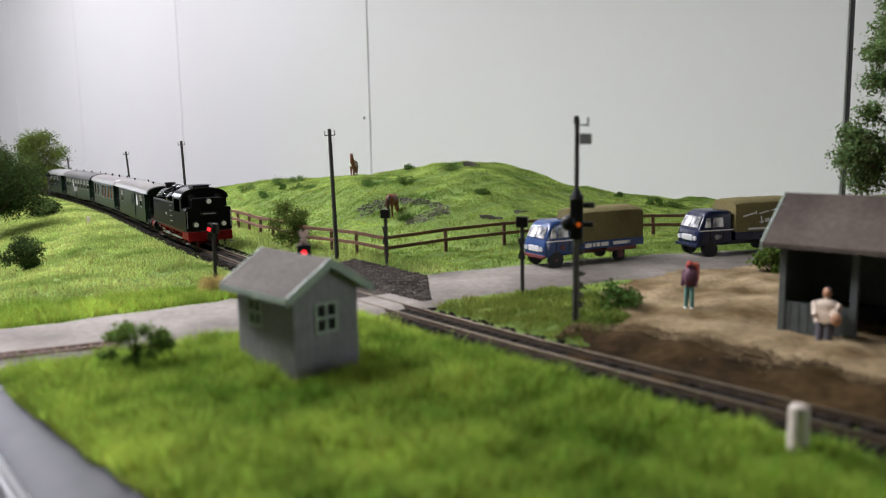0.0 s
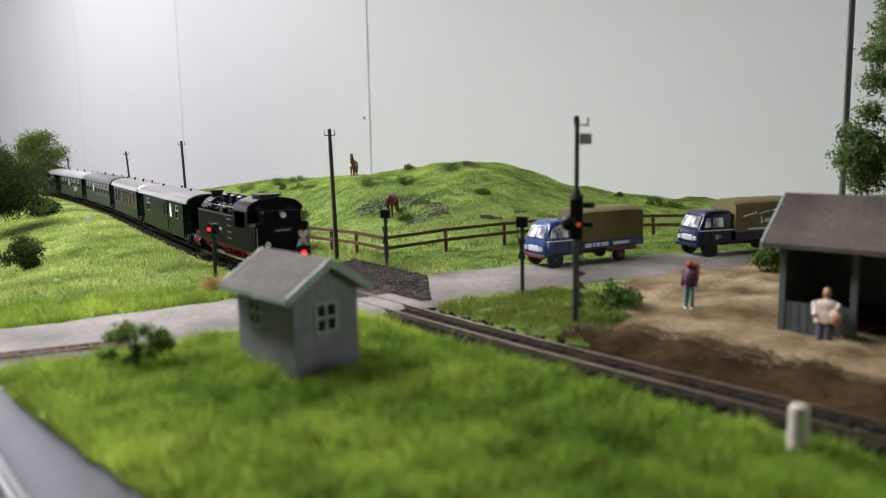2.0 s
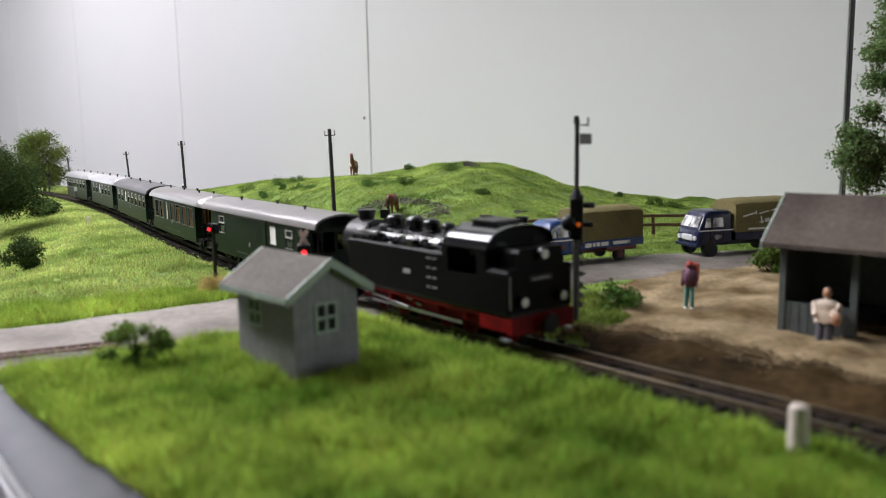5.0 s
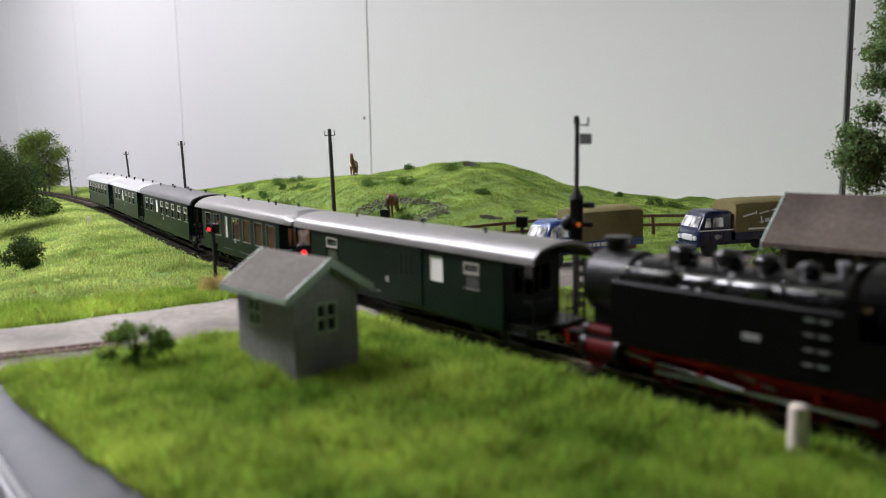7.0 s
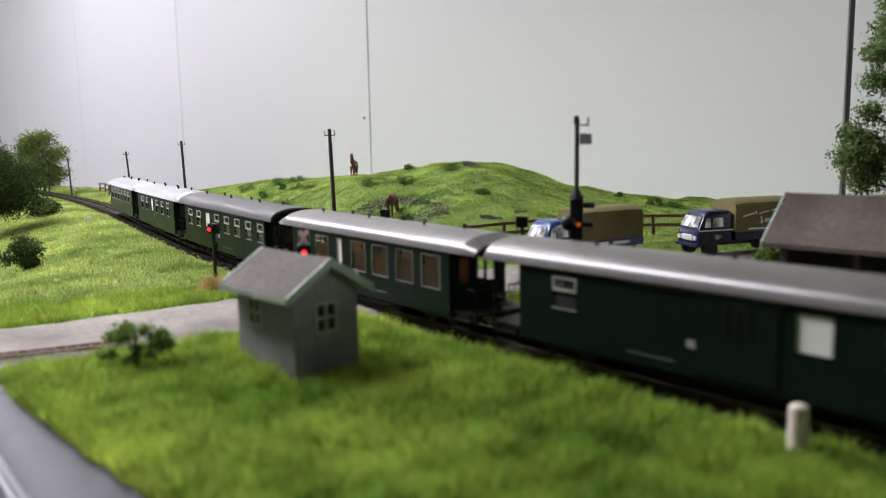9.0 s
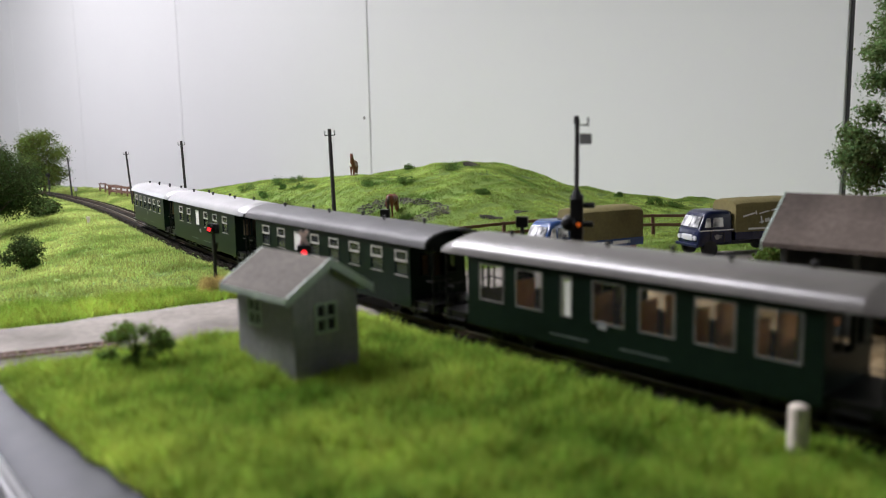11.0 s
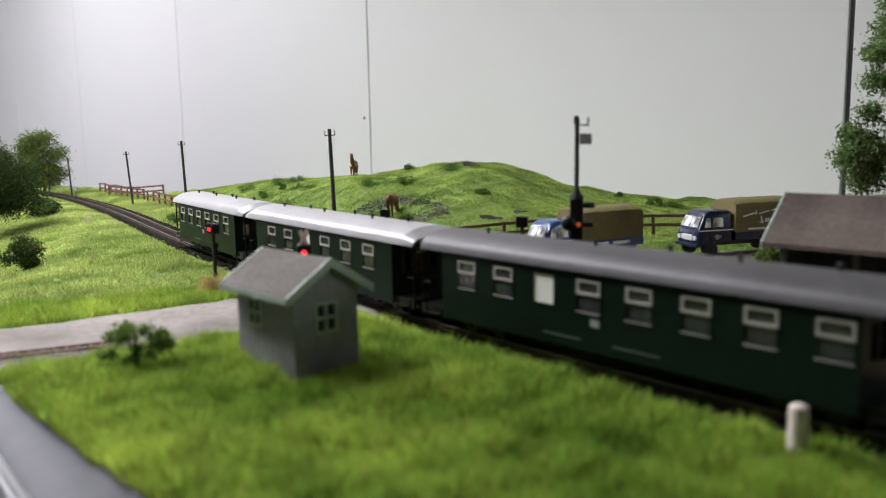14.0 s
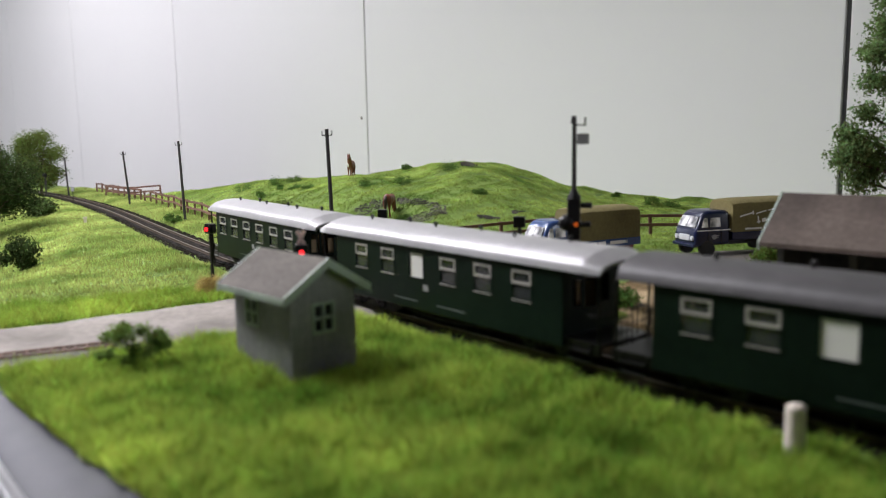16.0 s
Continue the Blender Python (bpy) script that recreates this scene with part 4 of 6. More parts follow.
        bm = bmesh.new()
        for k in range(12):
            rod(bm, (-4.0 + k * 0.52, y * 1.5, 1.36), (-4.0 + k * 0.52, y * 1.515, 1.36), 0.03, seg=6)
            rod(bm, (-4.0 + k * 0.52, y * 1.5, 2.78), (-4.0 + k * 0.52, y * 1.515, 2.78), 0.03, seg=6)
        bmesh.ops.scale(bm, vec=(E, 1, 1), verts=bm.verts)
        part("rivet_rows", bm, "black", tank)
        bm = bmesh.new()
        box(bm, -3.7, 5.7, y * 1.33, y * 1.4, 0.98, 1.115, 0.01)
        for k in (-2.9, -1.4, 0.2, 1.7, 3.3):
            box(bm, k - 0.08, k + 0.08, y * 0.98, y * 1.33, 0.7, 1.1, 0.01)
        bmesh.ops.scale(bm, vec=(E, 1, 1), verts=bm.verts)
        part("side_sill", bm, "red", t, "red side sill with brackets under the tank")
        bm = bmesh.new()
        box(bm, -0.15, 0.3, y * 1.5, y * 1.52, 1.95, 2.12)
        bmesh.ops.scale(bm, vec=(E, 1, 1), verts=bm.verts)
        part("number_bar", bm, "signgrey", tank)
        for x in (1.4, 1.75):
            for z in (1.6, 1.95, 2.3, 2.65):
                bm = bmesh.new()
                box(bm, x, x + 0.22, y * 1.5, y * 1.56, z, z + 0.06)
                bmesh.ops.scale(bm, vec=(E, 1, 1), verts=bm.verts)
                part("step", bm, "bright_dull", tank)
        bm = bmesh.new()
        rod(bm, (-4.1, y * 1.1, 3.25), (2.1, y * 1.1, 3.3), 0.035, seg=6)
        for x in (-3.6, -1.6, 0.4):
            rod(bm, (x, y * 1.1, 2.9), (x, y * 1.1, 3.28), 0.025, seg=6)
        bmesh.ops.scale(bm, vec=(E, 1, 1), verts=bm.verts)
        part("handrail", bm, "bright", t)
        bm = bmesh.new()
        box(bm, -3.9, -2.9, y * 0.8, y * 1.3, 2.93, 3.15, 0.04)
        box(bm, -1.2, 0.2, y * 0.85, y * 1.25, 2.93, 3.08, 0.04)
        rod(bm, (-2.4, y * 1.05, 2.9), (-2.4, y * 1.05, 3.3), 0.14)
        bmesh.ops.scale(bm, vec=(E, 1, 1), verts=bm.verts)
        part("tank_filler", bm, "matblack", t, smooth=True)
        rng = random.Random(17 if y > 0 else 18)
        for k in range(11):
            bm = bmesh.new()
            x, yy, s = -3.9 + k * 0.58, y * rng.uniform(0.85, 1.35), rng.uniform(0.06, 0.16)
            if k % 3:
                box(bm, x - s * 1.6, x + s * 1.6, yy - s, yy + s, 2.92, 3.0 + s * 1.5, 0.02)
            else:
                rod(bm, (x - 0.5, yy, 3.02), (x + 0.6, yy * 0.95, 3.06), 0.05, seg=8)
            bmesh.ops.scale(bm, vec=(E, 1, 1), verts=bm.verts)
            part("tank_fitting", bm, "gloss" if k % 2 else "matblack", t, smooth=True)
        # cylinder and gear
        bm = bmesh.new()
        rod(bm, (-5.2, y * 1.22, 0.85), (-4.0, y * 1.22, 0.85), 0.34, seg=18)
        rod(bm, (-5.1, y * 1.2, 1.3), (-4.0, y * 1.2, 1.3), 0.2, seg=14)
        bmesh.ops.scale(bm, vec=(E, 1, 1), verts=bm.verts)
        cyl = part("cylinder", bm, "dark_red", t, "dark red cylinder block", smooth=True)
        bm = bmesh.new()
        for k in (-5.2, -4.0):
            rod(bm, (k - 0.08, y * 1.22, 0.85), (k + 0.08, y * 1.22, 0.85), 0.39, seg=18)
            rod(bm, (k - 0.06, y * 1.2, 1.3), (k + 0.06, y * 1.2, 1.3), 0.23, seg=14)
        bmesh.ops.scale(bm, vec=(E, 1, 1), verts=bm.verts)
        part("cylinder_cover", bm, "matblack", cyl, smooth=True)
        bm = bmesh.new()
        box(bm, -2.9, 3.0, y * 1.13, y * 1.2, 0.44, 0.56, 0.01)
        rod(bm, (-3.9, y * 1.22, 0.85), (-0.2, y * 1.22, 0.55), 0.06)
        rod(bm, (-3.8, y * 1.24, 1.1), (-1.0, y * 1.24, 1.15), 0.05)
        rod(bm, (-1.6, y * 1.24, 1.2), (0.6, y * 1.24, 0.75), 0.045)
        bmesh.ops.scale(bm, vec=(E, 1, 1), verts=bm.verts)
        part("coupling_rod", bm, "bright_dull", t)
    # cab
    for y0, y1 in ((-1.5, -1.43), (1.43, 1.5)):
        bm = bmesh.new()
        pierced(bm, 2.25, 4.7, y0, y1, 1.22, 3.3, [(2.6, 4.2, 2.35, 3.2)])
        weld(bm)
        bmesh.ops.scale(bm, vec=(E, 1, 1), verts=bm.verts)
        part("cab_side", bm, "black", t, "black cab side with open window")
    bm = bmesh.new()
    prism(bm, [(1.43, 2.9), (1.43, 3.3), *arch(1.43, 3.3, 0.62)[1:-1], (-1.43, 3.3), (-1.43, 2.9)], 2.25, 2.32)
    bmesh.ops.scale(bm, vec=(E, 1, 1), verts=bm.verts)
    part("cab_front", bm, "black", t)
    bm = bmesh.new()
    box(bm, 4.63, 4.7, -1.43, 1.43, 1.22, 2.75)
    prism(bm, [(1.43, 2.75), (1.43, 3.3), *arch(1.43, 3.3, 0.62)[1:-1], (-1.43, 3.3), (-1.43, 2.75)], 4.63, 4.7)
    weld(bm)
    bmesh.ops.scale(bm, vec=(E, 1, 1), verts=bm.verts)
    part("cab_back", bm, "black", t)
    for y in (-0.85, 0.85):
        bm = bmesh.new()
        rod(bm, (4.69, y, 3.3), (4.74, y, 3.3), 0.24, seg=16)
        bmesh.ops.scale(bm, vec=(E, 1, 1), verts=bm.verts)
        part("cab_window", bm, "glass", t)
    bm = bmesh.new()
    prism(bm, roof_outline(1.58, 3.28, 0.72, 14, 0.07), 2.6, 4.84)
    bmesh.ops.scale(bm, vec=(E, 1, 1), verts=bm.verts)
    part("cab_roof", bm, "gloss", t, "black arched cab roof", smooth=True)
    bm = bmesh.new()
    box(bm, 2.85, 4.15, -0.55, 0.55, 3.95, 4.08, 0.05)
    box(bm, 2.8, 4.2, -0.65, 0.65, 4.06, 4.11, 0.02)
    bmesh.ops.scale(bm, vec=(E, 1, 1), verts=bm.verts)
    part("roof_ventilator", bm, "matblack", t)
    bm = bmesh.new()
    prism(bm, [(-1.5, 1.22), (-1.5, 2.55), (-1.42, 2.68), (-1.08, 2.72), (-1.05, 3.2), (-0.95, 3.32), (0.95, 3.32), (1.05, 3.2), (1.08, 2.72), (1.42, 2.68), (1.5, 2.55), (1.5, 1.22)], 4.7, 5.75)
    bmesh.ops.scale(bm, vec=(E, 1, 1), verts=bm.verts)
    bunker = part("bunker", bm, "black", t, "black coal bunker")
    bm = bmesh.new()
    box(bm, 5.75, 5.80, -0.55, 0.55, 2.2, 2.42)
    bmesh.ops.scale(bm, vec=(E, 1, 1), verts=bm.verts)
    part("number_plate", bm, "matblack", bunker)
    bm = bmesh.new()
    box(bm, 5.80, 5.81, -0.42, 0.42, 2.27, 2.35)
    bmesh.ops.scale(bm, vec=(E, 1, 1), verts=bm.verts)
    part("number_bar", bm, "signgrey", bunker)
    for y, z in ((0, 3.12), (-0.9, 1.62), (0.9, 1.62)):
        bm = bmesh.new()
        rod(bm, (5.52, y, z), (5.8, y, z), 0.2, seg=16)
        lamp = part("lantern", bm, "matblack", t, smooth=True)
        bm = bmesh.new()
        rod(bm, (5.8, y, z), (5.82, y, z), 0.155, seg=16)
        part("lens", bm, "white", lamp, "white lamp lens")
    for y in (-1.42, 1.42):
        bm = bmesh.new()
        rod(bm, (5.82, y, 1.4), (5.82, y, 2.5), 0.025, seg=6)
        box(bm, 5.4, 5.8, y - 0.1, y + 0.1, 0.35, 0.42)
        bmesh.ops.scale(bm, vec=(E, 1, 1), verts=bm.verts)
        part("handrail", bm, "bright_dull", t)
    wheels = []
    for i, x in enumerate((-2.75, -1.38, 0.0, 1.38, 2.75)):
        wheels.append((wheelset("driving_wheelset", t, x, 0.55), x, 0.55))
    for x in (-5.2, 4.8):
        wheels.append((wheelset("carrying_wheelset", t, x, 0.36), x, 0.36))
    return t, wheels


def wheelset(name, parent, x, r):
    bm = bmesh.new()
    rod(bm, (0, -0.7, 0), (0, 0.7, 0), 0.08)
    for y in (-0.62, 0.62):
        for k in range(10):
            a = k * math.pi / 5
            rod(bm, (0, y, 0), (math.cos(a) * r * 0.85, y, math.sin(a) * r * 0.85), 0.035, seg=5)
        rod(bm, (0, y - 0.08, 0), (0, y + 0.08, 0), r * 0.28, seg=12)
        for k in range(20):
            a, b = k * math.pi / 10, (k + 1) * math.pi / 10
            q = [bm.verts.new((math.cos(c) * rr, yy, math.sin(c) * rr)) for c in (a, b) for rr in (r * 0.82, r) for yy in (y - 0.06, y + 0.06)]
            for f in ((0, 1, 5, 4), (2, 6, 7, 3), (0, 4, 6, 2), (1, 3, 7, 5)):
                bm.faces.new([q[j] for j in f])
        rod(bm, (r * 0.5, y - 0.1, 0), (r * 0.5, y + 0.1, 0), 0.07)
    bmesh.ops.recalc_face_normals(bm, faces=bm.faces)
    return part(name, bm, "red", parent, "red spoked wheels", m=at(x, 0, r))


# the train's zero mark along the line against time: a smooth curve through these
RUN_T = np.array((0, 2, 4, 6, 8, 10, 12, 13.5, 15, 16.0))
RUN_S = np.array((-59.35, -45.1, -30.66, -15.68, 0.0, 14.9, 29.18, 37.99, 45.3, 50.56))


def _bend():
    n, h = len(RUN_T), np.diff(RUN_T)
    A, B = np.eye(n), np.zeros(n)
    for i in range(1, n - 1):
        A[i, i - 1:i + 2] = h[i - 1], 2 * (h[i - 1] + h[i]), h[i]
        B[i] = 6 * ((RUN_S[i + 1] - RUN_S[i]) / h[i] - (RUN_S[i] - RUN_S[i - 1]) / h[i - 1])
    return np.linalg.solve(A, B)


RUN_M = _bend()


def run(t):
    i = int(np.clip(np.searchsorted(RUN_T, t) - 1, 0, len(RUN_T) - 2))
    u, w, h = t - RUN_T[i], RUN_T[i + 1] - t, RUN_T[i + 1] - RUN_T[i]
    m, s = RUN_M[i:i + 2], RUN_S[i:i + 2]
    return float((m[0] * w ** 3 + m[1] * u ** 3) / (6 * h) + (s[0] / h - m[0] * h / 6) * w + (s[1] / h - m[1] * h / 6) * u)


# ---- buildings ----
def hut():
    """Small grey crossing keeper's hut."""
    # corner towards the camera, then the two wall directions
    t = thing("crossing_hut", at(-4.87, 24.97, -0.1, HUT_TURN), "small grey boarded hut with a felt gable roof on the grass", "hut")
    a, b, hw, rise = HUT_A, HUT_B, HUT_H, HUT_RISE  # depth along y (eaves), width along x (gable), wall height
    th = 0.12
    bm = bmesh.new()
    win = (0.88, 1.66, 1.62, 2.55)
    pierced(bm, 0, b, 0, th, -0.3, hw, [win])
    box(bm, 0, b, a - th, a, -0.3, hw)
    side = (2.0, 2.75, 1.7, 2.6)
    box(bm, 0, th, th, side[0], -0.3, hw)
    box(bm, 0, th, side[1], a - th, -0.3, hw)
    box(bm, 0, th, side[0], side[1], -0.3, side[2])
    box(bm, 0, th, side[0], side[1], side[3], hw)
    box(bm, b - th, b, th, a - th, -0.3, hw)
    for y0, y1 in ((0, th), (a - th, a)):
        prism(bm, [(0, hw), (b, hw), (b / 2, hw + rise)], y0, y1, "y")
    weld(bm)
    part("wall", bm, "hutwall", t, "grey painted board walls")
    n = 9
    for i in range(1, n):
        bm = bmesh.new()
        x = b * i / n
        if win[0] - 0.1 < x < win[1] + 0.1:
            box(bm, x - 0.02, x + 0.02, -0.008, 0, -0.1, win[2])
            box(bm, x - 0.02, x + 0.02, -0.008, 0, win[3], hw + rise * (1 - abs(2 * x / b - 1)) - 0.1)
        else:
            box(bm, x - 0.02, x + 0.02, -0.008, 0, -0.1, hw + rise * (1 - abs(2 * x / b - 1)) - 0.1)
        part("cover_strip", bm, "hutwall", t)
    ov, oe = 0.32, 0.45
    k = rise / (b / 2)
    for sgn in (-1, 1):
        bm = bmesh.new()
        xo = -oe if sgn < 0 else b + oe
        zo = hw - oe * k
        prism(bm, [(xo, zo + 0.12), (b / 2, hw + rise + 0.12), (b / 2, hw + rise + 0.28), (xo, zo + 0.28)], -ov, a + ov, "y")
        part("roof_slope", bm, "hutroof", t, "grey felted roof slope")
        for y0, y1 in ((-ov - 0.07, -ov), (a + ov, a + ov + 0.07)):
            bm = bmesh.new()
            prism(bm, [(xo, zo - 0.02), (b / 2, hw + rise - 0.02), (b / 2, hw + rise + 0.3), (xo, zo + 0.3)], y0, y1, "y")
            part("barge_board", bm, "mint", t, "pale green barge board")
        bm = bmesh.new()
        box(bm, xo - 0.04, xo + 0.03, -ov, a + ov, zo + 0.06, zo + 0.26)
        part("eaves_board", bm, "mint", t)
    # windows with four panes
    for face in (0, 1):
        q = win if not face else side
        f = 0.06
        xm, zm = (q[0] + q[1]) / 2, (q[2] + q[3]) / 2
        w = None
        for k, (x0, x1, z0, z1) in enumerate(((q[0] - f, q[1] + f, q[2] - f, q[2] + .03), (q[0] - f, q[1] + f, q[3] - .03, q[3] + f), (q[0] - f, q[0] + .03, q[2] + .03, q[3] - .03),
                                              (q[1] - .03, q[1] + f, q[2] + .03, q[3] - .03), (xm - 0.05, xm + 0.05, q[2] + .03, q[3] - .03), (q[0] + .03, q[1] - .03, zm - 0.05, zm + 0.05))):
            fr = bmesh.new()
            if face:
                box(fr, -0.05, 0.06, x0, x1, z0, z1)
            else:
                box(fr, x0, x1, -0.05, 0.06, z0, z1)
            if w:
                part("glazing_bar", fr, "mint", w)
            else:
                w = part("window", fr, "mint", t, "pale green window frame with four panes")
        pn = bmesh.new()
        if face:
            box(pn, 0.08, 0.1, q[0], q[1], q[2], q[3])
        else:
            box(pn, q[0], q[1], 0.08, 0.1, q[2], q[3])
        part("pane", pn, "dark" if not face else "dark", w, "dark window pane")
    bm = bmesh.new()
    box(bm, -0.05, b + 0.05, -0.05, a + 0.05, -0.5, 0.05)
    part("plinth", bm, "sheltwall", t)
    return t


HUT_TURN, HUT_A, HUT_B, HUT_H, HUT_RISE = 43.5, 3.56, 2.59, 3.03, 0.81


def shelter():
    """Open waiting shelter with a felt gable roof."""
    t = thing("waiting_shelter", at(13.36, 30.9, 0.0, SHEL_TURN), "open grey-green waiting shelter with a brown felt roof", "shelter")
    L, D, H = 9.0, 3.31, 3.83
    th = 0.12
    for x0 in (0, L - th):
        bm = bmesh.new()
        prism(bm, [(th, -0.2), (D, -0.2), (D, H), (D / 2, H + 1.36), (0.0, H), (th, H - 0.05)], x0, x0 + th, "x")
        part("side_wall", bm, "sheltwall", t, "dark grey-green boarded side wall")
    bm = bmesh.new()
    box(bm, 0, L, D, D + th, -0.2, H)
    part("back_wall", bm, "sheltwall", t)
    for x0, x1 in ((0.25, 2.6), (8.2, L - 0.2)):
        bm = bmesh.new()
        box(bm, x0, x1, 0.03, 0.13, -0.1, 1.2)
        pr = part("parapet", bm, "sheltwall", t, "low boarded front parapet")
        for i in range(7):
            x = x0 + (x1 - x0) * (i + 0.5) / 7
            bm = bmesh.new()
            box(bm, x - 0.02, x + 0.02, 0.01, 0.03, -0.1, 1.2)
            part("cover_strip", bm, "sheltwall", pr)
    for x in (0.1, 2.75, 5.3, L - 0.1):
        bm = bmesh.new()
        box(bm, x - 0.13, x + 0.13, -0.02, 0.2, -0.2, H, 0.02)
        part("post", bm, "sheltwall", t)
    bm = bmesh.new()
    box(bm, 0, L, 0.0, 0.16, H - 0.2, H + 0.02)
    part("lintel", bm, "sheltwall", t)
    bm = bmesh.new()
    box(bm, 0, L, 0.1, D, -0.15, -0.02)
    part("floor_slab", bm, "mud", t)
    bm = bmesh.new()
    box(bm, 0.4, L - 0.4, D - 0.8, D - 0.15, 0.75, 0.85)
    for x in (0.6, 3.0, 5.5, L - 0.6):
        box(bm, x - 0.06, x + 0.06, D - 0.7, D - 0.2, 0, 0.75)
    part("bench", bm, "dark", t)
    k = 1.38 / (D / 2)
    for sgn in (-1, 1):
        bm = bmesh.new()
        yo = -0.57 if sgn < 0 else D + 0.57
        zo = H + 0.03 - 0.57 * k
        prism(bm, [(yo, zo), (D / 2, H + 1.38), (D / 2, H + 1.56), (yo, zo + 0.18)], -0.54, L + 0.54, "x")
        part("roof_slope", bm, "sheltroof", t, "brown felted roof slope")
        for x0, x1 in ((-0.62, -0.54), (L + 0.54, L + 0.62)):
            bm = bmesh.new()
            prism(bm, [(yo, zo - 0.12), (D / 2, H + 1.26), (D / 2, H + 1.6), (yo, zo + 0.2)], x0, x1, "x")
            part("barge_board", bm, "mint", t, "pale green barge board")
    return t


SHEL_TURN = -44.8


# ---- vehicles ----
def lorry(name_paint, m, label, wheel, k=1.0):
    """Cab-over delivery lorry with canvas tilt; +x is its front, origin on the road below its middle."""
    t = thing("lorry", m @ Matrix.Scale(k, 4), label, "lorry", "parked lorries")
    w = 1.22
    # cab from a side outline, narrowed towards the roof
    side = [(1.35, 0.75), (3.75, 0.62), (3.98, 0.75), (4.02, 1.35), (3.9, 1.75), (3.5, 2.62), (3.25, 2.86), (2.9, 2.95), (1.7, 2.95), (1.42, 2.85), (1.35, 2.6)]
    bm = bmesh.new()
    vs = prism(bm, side, -w, w, "y")
    for v in vs:
        if v.co.z > 1.8:
            v.co.y *= 1 - 0.14 * (v.co.z - 1.8) / 1.15
    e = [e for e in bm.edges if abs(e.verts[0].co.y - e.verts[1].co.y) < 0.4]
    bmesh.ops.bevel(bm, geom=e, offset=0.24, segments=4, affect="EDGES", profile=0.55)
    part("cab", bm, name_paint, t, smooth=True)
    # glazing
    bm = bmesh.new()
    n = Vector((0.9, 0, 0.41)).normalized()
    for y0, y1 in ((-0.93, -0.04), (0.04, 0.93)):
        q = [Vector((3.87, y0, 1.88)), Vector((3.87, y1, 1.88)), Vector((3.56, y1 * 0.92, 2.56)), Vector((3.56, y0 * 0.92, 2.56))]
        va = [bm.verts.new(p + n * 0.055) for p in q]
        vb = [bm.verts.new(p - n * 0.02) for p in q]
        bm.faces.new(va)
        for i in range(4):
            bm.faces.new((va[i], vb[i], vb[(i + 1) % 4], va[(i + 1) % 4]))
    bmesh.ops.recalc_face_normals(bm, faces=bm.faces)
    part("windscreen", bm, "screen", t, "windscreen with painted pale reflections")
    for y in (-1, 1):
        for xa, xb, xc in ((2.15, 2.95, 2.85), (3.1, 3.55, 3.35)):
            bm = bmesh.new()
            q = [(xa, 1.9), (xb, 1.9), (xc, 2.5), (xa, 2.5)]
            va = [bm.verts.new((x, y * (w * (1 - 0.14 * (z - 1.8) / 1.15) + 0.012), z)) for x, z in q]
            vb = [bm.verts.new((x, y * (w * (1 - 0.14 * (z - 1.8) / 1.15) - 0.03), z)) for x, z in q]
            bm.faces.new(va), bm.faces.new(vb[::-1])
            for i in range(4):
                bm.faces.new((va[i], vb[i], vb[(i + 1) % 4], va[(i + 1) % 4]))
            bmesh.ops.recalc_face_normals(bm, faces=bm.faces)
            part("side_window", bm, "screen", t)
        bm = bmesh.new()
        box(bm, 1.4, 3.9, y * w - 0.02, y * w + 0.02, 1.66, 1.72)
        part("trim_strip", bm, "chrome", t)
        bm = bmesh.new()
        box(bm, 2.05, 2.09, y * w - 0.012, y * w + 0.012, 0.85, 1.64)
        box(bm, 3.05, 3.09, y * w - 0.012, y * w + 0.012, 0.95, 1.64)
        box(bm, 2.15, 2.35, y * w - 0.01, y * w + 0.05, 1.45, 1.5)
        part("door_seam", bm, "matblack", t)
        bm = bmesh.new()
        rod(bm, (2.6, y * w, 1.25), (2.6, y * (w + 0.012), 1.25), 0.17, seg=16)
        part("door_emblem", bm, "redbrown" if name_paint == "blue" else "signgrey", t)
        bm = bmesh.new()
        rod(bm, (3.95, y * 0.85, 1.2), (4.1, y * 0.85, 1.2), 0.17, 0.15, seg=14)
        part("headlight", bm, "chrome", t, smooth=True)
        # wheel arch: a black disc stands for the shade in its opening
        bm = bmesh.new()
        rod(bm, (3.1, y * (w - 0.25), 0.48), (3.1, y * (w + 0.012), 0.48), 0.55, seg=20)
        part("arch_shade_disc", bm, "matblack", t)
    bm = bmesh.new()
    box(bm, 3.95, 4.06, -0.55, 0.55, 1.0, 1.4, 0.04)
    for z in (1.08, 1.2, 1.32):
        box(bm, 4.03, 4.09, -0.6, 0.6, z - 0.025, z + 0.025)
    part("grille", bm, "chrome", t)
    bm = bmesh.new()
    box(bm, 3.9, 4.14, -1.2, 1.2, 0.62, 0.82, 0.05)
    part("bumper", bm, "redbrown" if name_paint == "blue" else "navy", t)
    # chassis, bed, tilt
    bm = bmesh.new()
    for y in (-0.5, 0.5):
        box(bm, -4.1, 3.4, y - 0.09, y + 0.09, 0.62, 0.85)
    for x in (-3.6, -1.0, 1.0):
        box(bm, x - 0.1, x + 0.1, -0.5, 0.5, 0.65, 0.8)
    rod(bm, (-2.2, -1.0, 0.55), (-2.2, 1.0, 0.55), 0.09)
    rod(bm, (3.1, -1.0, 0.55), (3.1, 1.0, 0.55), 0.09)
    box(bm, -0.7, 0.4, -1.1, -0.65, 0.5, 0.95, 0.05)
    part("chassis", bm, "redbrown" if name_paint == "blue" else "matblack", t)
    bm = bmesh.new()
    box(bm, -4.1, 1.25, -1.3, 1.3, 0.98, 1.5, 0.03)
    bed = part("load_bed", bm, name_paint, t)
